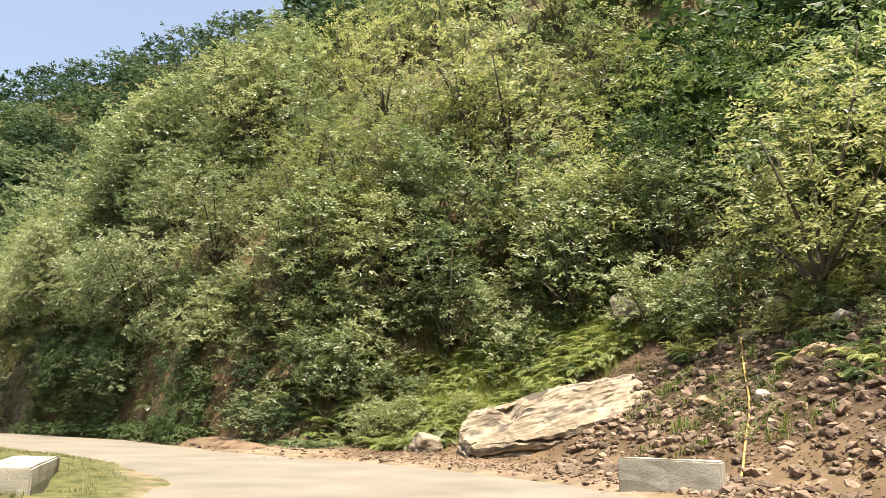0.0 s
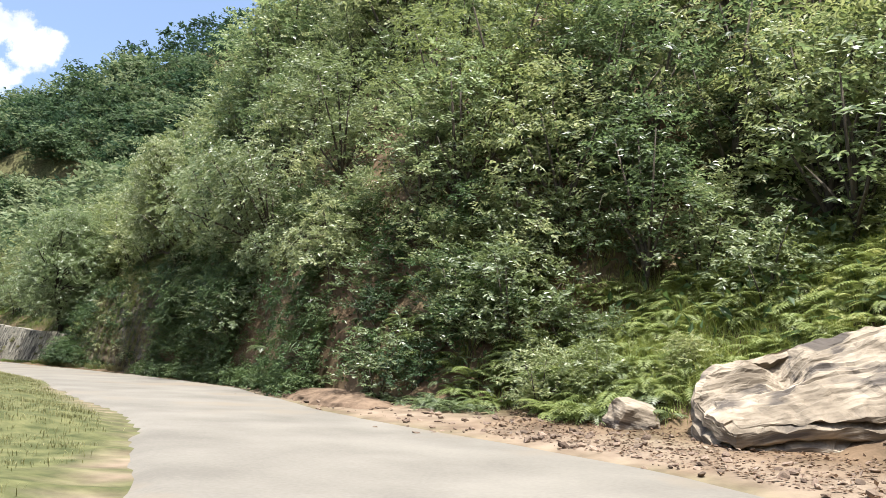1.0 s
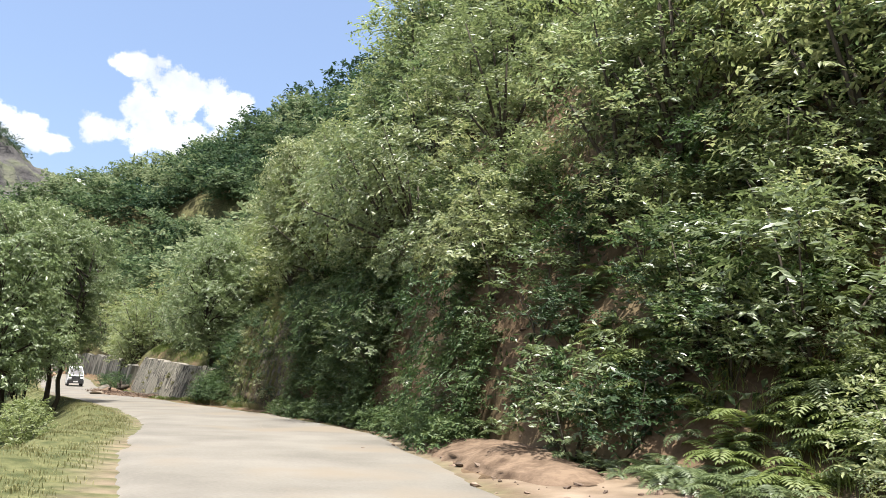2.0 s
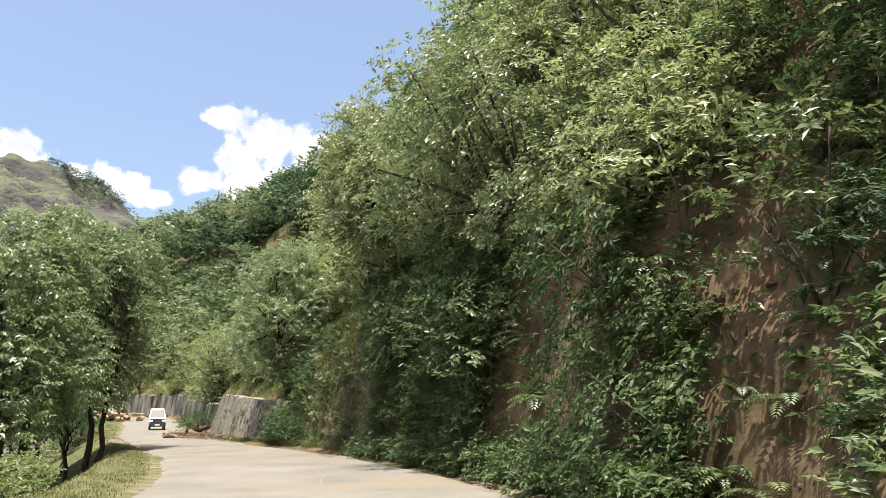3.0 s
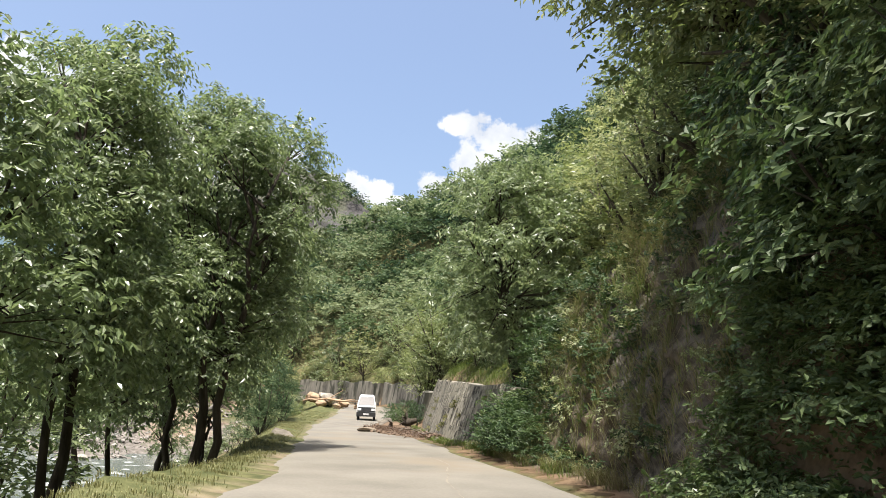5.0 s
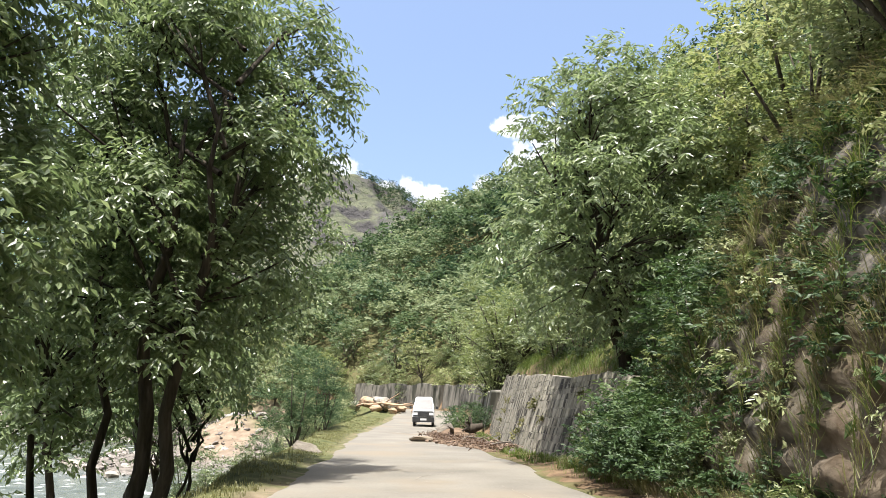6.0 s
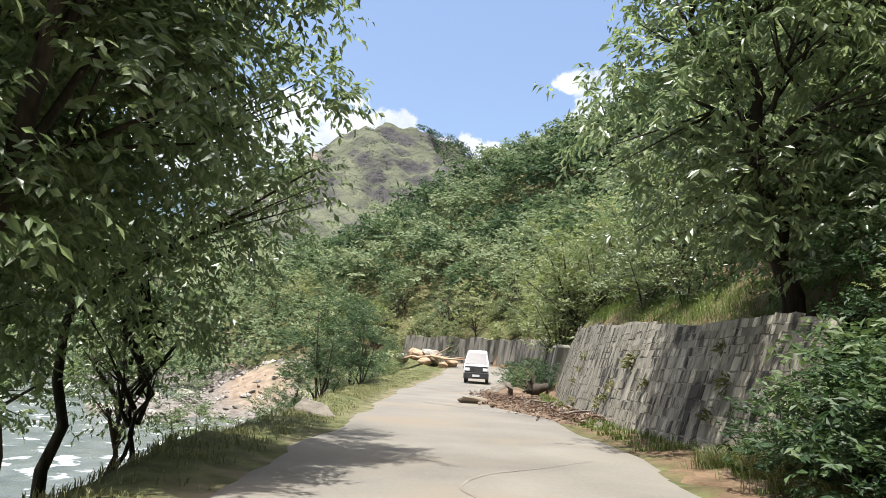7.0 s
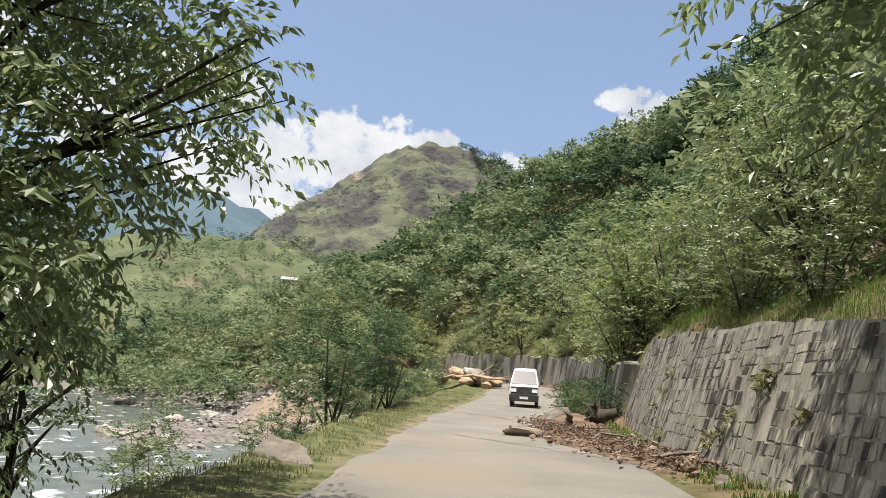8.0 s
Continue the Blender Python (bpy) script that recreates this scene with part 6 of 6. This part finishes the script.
fern_fronds(spots[150:], M_LEAF_SHRUB, "pale green ferns covering the foot of the bank", 98)
spots = [(x, y, rng.uniform(0.4, 0.75)) for x, y in zip(rng.uniform(1.2, 7.4, 420), rng.uniform(23.6, 30.5, 420)) if x < 5.4 + 0.30 * (y - 23.5) and y > (27.9 if x < 5.9 else 23.8)]
spots += [(x, y, rng.uniform(0.4, 0.7)) for x, y in zip(rng.uniform(5.5, 7.0, 70), rng.uniform(25.0, 29.0, 70))]
spots += [(x, y, rng.uniform(0.35, 0.7)) for x, y in zip(rng.uniform(7.4, 10.5, 90), rng.uniform(18.3, 24.8, 90))]
fern_fronds(spots[::2], M_FERN, "yellow-green ferns growing round the rocky slip", 89, 9)
fern_fronds(spots[1::2], M_LEAF_DARK, "dark green ferns growing round the rocky slip", 90, 9)
for x, y, k in ((5.4, 27.6, 0.4), (6.4, 28.4, 0.4), (8.8, 22.6, 0.4), (9.2, 20.4, 0.4)):
    plant.put(pick([(2, SHRUBS), (2, DARKS), (1, YELLOWS)]), x, y, k, rng.uniform(0, 6), 0.1)
spots = [(*beside(along(-12.2 - rng.uniform(0, 13)), rng.uniform(0.5, 2.6)), rng.uniform(0.4, 0.75)) for _ in range(90)]
fern_fronds(spots, M_LEAF_SHRUB, "green ferns arching from the steep bank", 88, 8)


# ---- grass ----
def grass_on(name, xs, ys, height, mat, label, seed, width=0.02, lean=0.7, bend=None, up=0.0, out=0.0):
    r = np.random.RandomState(seed)
    z = ground_height(xs, ys)[0] + up
    v, f = blades(xs - 0.48 * out, ys - 0.88 * out, z - 0.02, r, height, width, lean, bend)
    return tagged(part(name, mesh_of(name, v, f, mat)), label, "grass", kind="stuff")


def tufts(cx, cy, per, spread, r):
    return np.repeat(cx, per) + r.normal(0, spread, len(cx) * per), np.repeat(cy, per) + r.normal(0, spread, len(cy) * per)


r = np.random.RandomState(31)
idx = r.choice(np.where((LEFT[:, 1] > 8) & (LEFT[:, 0] > -80))[0], 1500)
tan = unit(LEFT[idx + 1] - LEFT[idx])
d = r.uniform(0.15, 1, 1500) ** 1.3 * np.interp(LEFT[idx, 0], [-60, -40, -18, -12, 0], [2.4, 1.5, 2.0, 4.2, 4.5])
cx, cy = LEFT[idx, 0] - tan[:, 1] * d, LEFT[idx, 1] + tan[:, 0] * d
xs, ys = tufts(cx, cy, 16, 0.14, r)
grass_on("verge_grass", xs, ys, 0.105, M_OLIVE, "short green grass on the road verge", 1, 0.012)
idx = r.choice(np.where((RIGHT[:, 1] > 14) & (RIGHT[:, 0] > -16))[0], 420)
tan = unit(RIGHT[idx + 1] - RIGHT[idx])
d = r.uniform(3.2, 8.5, 420)
cx, cy = RIGHT[idx, 0] + tan[:, 1] * d, RIGHT[idx, 1] - tan[:, 0] * d
ok = ~((cx > 4.5) & (cy < 29)) & ~((cx > -1.5) & (cx < 5.2) & (cy < 27))
xs, ys = tufts(cx[ok], cy[ok], 40, 0.18, r)
grass_on("bank_grass", xs, ys, 0.45, M_GRASS, "long arching yellow-green grass on the bank", 2, 0.010, 1.1)
cx, cy = r.uniform(-3.2, 7.0, 900), r.uniform(24, 33.4, 900)
ok = (cx < 5.4 + 0.30 * (cy - 23.5)) & (cy > np.where(cx < 5.9, 27.8, 24))
cx, cy = cx[ok], cy[ok]
xs, ys = tufts(cx, cy, 34, 0.16, r)
grass_on("boulder_grass", xs, ys, 0.62, M_GRASS, "fresh green grass growing behind the boulder", 12, 0.011, 1.1)
cx, cy = r.uniform(3.5, 12, 260), r.uniform(18, 33, 260)
xs, ys = tufts(cx, cy, 16, 0.15, r)
grass_on("slip_grass", xs, ys, 0.3, M_GRASS, "thin grass between the stones of the slip", 3, 0.025, 0.9)
s_ = r.uniform(along(-25.2), along(-40), 2600)
d_ = r.uniform(0.5, 1, 2600) * r.uniform(0.8, 8.5, 2600)
places = np.array([beside(a, b) for a, b in zip(s_, d_)])
DOWN = np.array([-0.08, -0.12, -0.16])
xs, ys = tufts(places[:700, 0], places[:700, 1], 46, 0.10, r)
meadow = places[700:1250]
grass_on("cliff_grass", xs, ys, 0.46, M_OLIVE, "hanging green grass on the steep bank", 4, 0.009, 1.3, DOWN * 2, out=0.1)
xs, ys = tufts(places[2250:, 0], places[2250:, 1], 46, 0.10, r)
grass_on("dry_grass", xs, ys, 0.44, M_DRY, "dry straw-coloured grass hanging on the steep bank", 5, 0.007, 1.3, DOWN * 2.2, out=0.1)
xs, ys = tufts(meadow[:, 0], meadow[:, 1], 40, 0.12, r)
grass_on("cliff_grass", xs, ys, 0.34, M_GRASS, "tufts of fresh yellow-green grass on the steep bank", 9, 0.009, 1.2, DOWN, out=0.1)
s_ = r.uniform(along(-14.5), along(-19), 300)
places = np.array([beside(a, b) for a, b in zip(s_, r.uniform(0.9, 1.7, 240))])
M_ROOT = leaf_material("dry_root", (0.06, 0.045, 0.03), (0.13, 0.10, 0.07), (0.25, 0.20, 0.14), 0.1)
xs, ys = tufts(places[:, 0], places[:, 1], 30, 0.14, r)
grass_on("hanging_roots", xs, ys, 0.36, M_ROOT, "dry roots and straw hanging over the bare brown bank", 6, 0.0055, 0.9, np.array([-0.15, -0.2, -0.75]))
s_ = r.uniform(along(-41.5), along(-60), 400)
places = np.array([beside(a, b) for a, b in zip(s_, r.uniform(0.15, 1.1, 500))])
xs, ys = tufts(places[:, 0], places[:, 1], 12, 0.1, r)
grass_on("toe_grass", xs, ys, 0.16, M_GRASS, "green grass along the foot of the bank and wall", 7, 0.014)
s_ = r.uniform(along(-38.5), along(-62), 480)
places = np.array([beside(a, b) for a, b in zip(s_, r.uniform(2.9, 4.4, 480))])
xs, ys = tufts(places[:, 0], places[:, 1], 22, 0.14, r)
grass_on("wall_top_grass", xs, ys, 0.32, M_GRASS, "tall grass growing along the top of the wall", 8, 0.009, 1.2)

# ---- fallen leaves on the slip and the foot of the bank ----
k = 30000
lx_, ly_ = r.uniform(-5, 15, k), r.uniform(12, 31, k)
lz, ldr, _, _, _ = ground_height(lx_, ly_)
ok = (ldr > 0.3) & ((ldr < 4) | (lx_ > 2))
v, f = leaves(np.column_stack([lx_, ly_, lz + 0.015])[ok], r.normal(0, 1, (ok.sum(), 3)) * np.array([1, 1, 0.15]), 0.09, 0.05, r, 0.0, 1.5)
tagged(part("leaf_litter", mesh_of("leaf_litter", v, f, leaf_material("dead_leaf", (0.075, 0.046, 0.028), (0.16, 0.105, 0.066), (0.30, 0.22, 0.15), 0.15))), "dry brown leaves and bark lying on the slip", "leaf litter", kind="stuff")

s_ = r.uniform(0, 1, 5000)
p_ = line[(s_ * (len(line) - 1)).astype(int)] + r.normal(0, 0.5, (5000, 2))
v, f = leaves(np.column_stack([p_, lift(p_[:, 0]) + 0.06 + r.uniform(0, 0.16, 5000)]), r.normal(0, 1, (5000, 3)) * np.array([1, 1, 0.25]), 0.12, 0.05, r, 0.0, 1.5)
tagged(part("leaf_litter", mesh_of("leaf_litter", v, f, bpy.data.materials["dead_leaf"])), "dry brown leaves and bark spread over the slipped earth", "leaf litter", kind="stuff")

# ---- undergrowth between the shrubs ----
s_, d_ = r.uniform(along(1), along(-62), 9000), r.uniform(0.7, 16, 9000)
places = np.array([beside(a, b) for a, b in zip(s_, d_)])
ok = np.array([not (bare(x, y, d) and not (-41 < x < -31)) and not (-19.5 < x < -15 and d < 2) for (x, y), d in zip(places, d_)])
places = np.repeat(places[ok], 4, 0) + r.normal(0, 0.18, (4 * ok.sum(), 2))
z = ground_height(places[:, 0], places[:, 1])[0]
places, z = places[z > 0.7], z[z > 0.7]
z = z + r.uniform(0.02, 0.5, len(places))
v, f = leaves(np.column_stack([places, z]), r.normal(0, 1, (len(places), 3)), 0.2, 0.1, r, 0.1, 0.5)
# dark fill between shrubs; shade of the gaps is put into its colour
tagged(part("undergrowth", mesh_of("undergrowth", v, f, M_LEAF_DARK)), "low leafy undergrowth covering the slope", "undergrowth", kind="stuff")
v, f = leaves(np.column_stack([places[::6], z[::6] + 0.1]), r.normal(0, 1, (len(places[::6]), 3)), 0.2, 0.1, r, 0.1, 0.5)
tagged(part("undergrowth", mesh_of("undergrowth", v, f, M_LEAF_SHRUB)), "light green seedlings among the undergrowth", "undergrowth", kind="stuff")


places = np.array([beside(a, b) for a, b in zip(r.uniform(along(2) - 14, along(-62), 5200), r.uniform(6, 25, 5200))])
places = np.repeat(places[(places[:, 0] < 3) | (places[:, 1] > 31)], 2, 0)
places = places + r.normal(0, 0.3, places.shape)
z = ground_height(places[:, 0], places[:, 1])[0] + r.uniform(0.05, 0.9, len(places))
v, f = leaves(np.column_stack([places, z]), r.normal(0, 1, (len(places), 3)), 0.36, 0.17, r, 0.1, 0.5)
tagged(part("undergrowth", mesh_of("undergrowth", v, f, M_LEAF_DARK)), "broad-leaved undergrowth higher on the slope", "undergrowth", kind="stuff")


# ---- far woods on the mountain, sheds ----
def on_mountain(x0, x1, y0, y1, gap, z0, z1, share, ridge=PEAK, steep=0.82, rough=14.0):
    X, Y = np.meshgrid(np.arange(x0, x1, gap), np.arange(y0, y1, gap))
    xs, ys = X.ravel() + r.uniform(-0.5, 0.5, X.size) * gap, Y.ravel() + r.uniform(-0.5, 0.5, Y.size) * gap
    h = mountain_height(ridge, steep, rough, 5.0, np.stack([xs, ys], 1))
    k = (h > z0) & (h < z1) & (fuzz(xs, ys, 60, 3) > share) & (scarred(np.stack([xs, ys], 1)) < 0.3)
    return xs[k], ys[k], h[k]


xs, ys, zs = on_mountain(-700, -420, -60, 480, 11, 4, 105, -0.15)
woods("mountain_woods", xs, ys, 11.0, 0.15, 90, M_LEAF_FAR, "dark green woods on the lower slopes of the hill", 17, zs)
xs, ys, zs = on_mountain(-500, -340, -60, 240, 7.0, 9, 95, -0.22, FOOTHILL, 0.55, 6.0)
woods("mountain_woods", xs, ys, 6.5, 0.13, 70, M_LEAF_FAR, "dark green woods on the foothill", 27, zs)
xs, ys, zs = on_mountain(-735, -640, 372, 450, 6, 195, 300, -0.2)
woods("ridge_trees", xs, ys, 9.0, 0.12, 120, M_LEAF_DARK, "dark trees along the ridge of the hill", 18, zs)


xs, ys, zs = on_mountain(-770, -520, 120, 440, 8, 45, 250, 0.12)
woods("hill_bushes", xs, ys, 4.5, 0.2, 30, M_LEAF_DARK, "scattered dark bushes on the grassy hill", 23, zs)


# ---- sheds, a house and a pole frame on the far slopes ----
def gable_house(place, size, turn, label, name="house"):
    """A small plain house: walls and a pitched roof of sheet metal."""
    w, d, h = size
    ob = thing(name, label, "building", place=place, turn=turn)
    pale = material("pale_plaster", (0.5, 0.48, 0.44), (0.62, 0.6, 0.55), 0.8, 0.9, 0.1, 8, 0.2)
    tin = material("white_roof_sheet", (0.62, 0.64, 0.66), (0.74, 0.75, 0.76), 0.6, 0.45, 0.1, 6, 0.4)
    dark = material("dark_opening", (0.03, 0.03, 0.03), (0.05, 0.05, 0.05), 1, 0.6, 0, 5, 0.2)
    v = [(-w / 2, -d / 2, -2), (w / 2, -d / 2, -2), (w / 2, d / 2, -2), (-w / 2, d / 2, -2), (-w / 2, -d / 2, h), (w / 2, -d / 2, h), (w / 2, d / 2, h), (-w / 2, d / 2, h), (-w / 2, 0, h * 1.4), (w / 2, 0, h * 1.4)]
    part("wall", mesh_of("wall", v, [(0, 1, 5, 4), (2, 3, 7, 6), (1, 2, 6, 9, 5), (3, 0, 4, 8, 7)], pale), ob)
    e = 0.5
    for sy in (-1, 1):
        a = [(-w / 2 - e, sy * (d / 2 + e), h - 0.25), (w / 2 + e, sy * (d / 2 + e), h - 0.25), (w / 2 + e, 0, h * 1.4 + 0.06), (-w / 2 - e, 0, h * 1.4 + 0.06)]
        vv = a + [(x, y, z + 0.12) for x, y, z in a]
        part("roof", mesh_of("roof", vv, [(0, 1, 2, 3), (7, 6, 5, 4), (0, 4, 5, 1), (1, 5, 6, 2), (2, 6, 7, 3), (3, 7, 4, 0)], tin), ob)
    for k in range(3):
        x = -w / 2 + w * (k + 0.5) / 3
        vv = [(x - 0.6, -d / 2 - 0.05, h * 0.3), (x + 0.6, -d / 2 - 0.05, h * 0.3), (x + 0.6, -d / 2 - 0.05, h * 0.75), (x - 0.6, -d / 2 - 0.05, h * 0.75)]
        part("window", mesh_of("window", vv + [(a, b + 0.1, c) for a, b, c in vv], [(0, 1, 2, 3), (7, 6, 5, 4), (0, 4, 5, 1), (1, 5, 6, 2), (2, 6, 7, 3), (3, 7, 4, 0)], dark), ob)
    return ob


def far_place(az, el, dist):
    return (-38 - math.sin(radians(az)) * dist, 46.7 + math.cos(radians(az)) * dist, 1.2 + math.tan(radians(el)) * dist)


gable_house(far_place(77.3, 6.5, 374), (7, 6, 3), radians(75), "small shed with a white metal roof among far trees")
gable_house(far_place(74.3, 6.6, 374), (12.5, 7, 3.2), radians(80), "long shed with a white metal roof among far trees")
x, y, z = far_place(57.4, 15.2, 150)
gable_house((x, y, z), (3.2, 3.2, 3.4), radians(60), "small white hut between the trees of the ridge")
x, y, z = far_place(65.6, 12.0, 520)
frame_ob = thing("pylon", "rusty steel pole frame on the far hillside", "pylon", place=(x, y, z - 4), turn=radians(66))
for k, (ax, az_, bx, bz) in enumerate(((-5, 0, -5, 12), (5, 0, 5, 12), (-6, 12, 6, 12), (-5, 7, 5, 7))):
    vv, ff = tube([(ax, 0, az_ - (4 if k < 2 else 0)), (bx, 0, bz)], [0.45, 0.4], 6)
    part("pole" if k < 2 else "crossbar", mesh_of("pole", vv, ff, M_BARK), frame_ob)
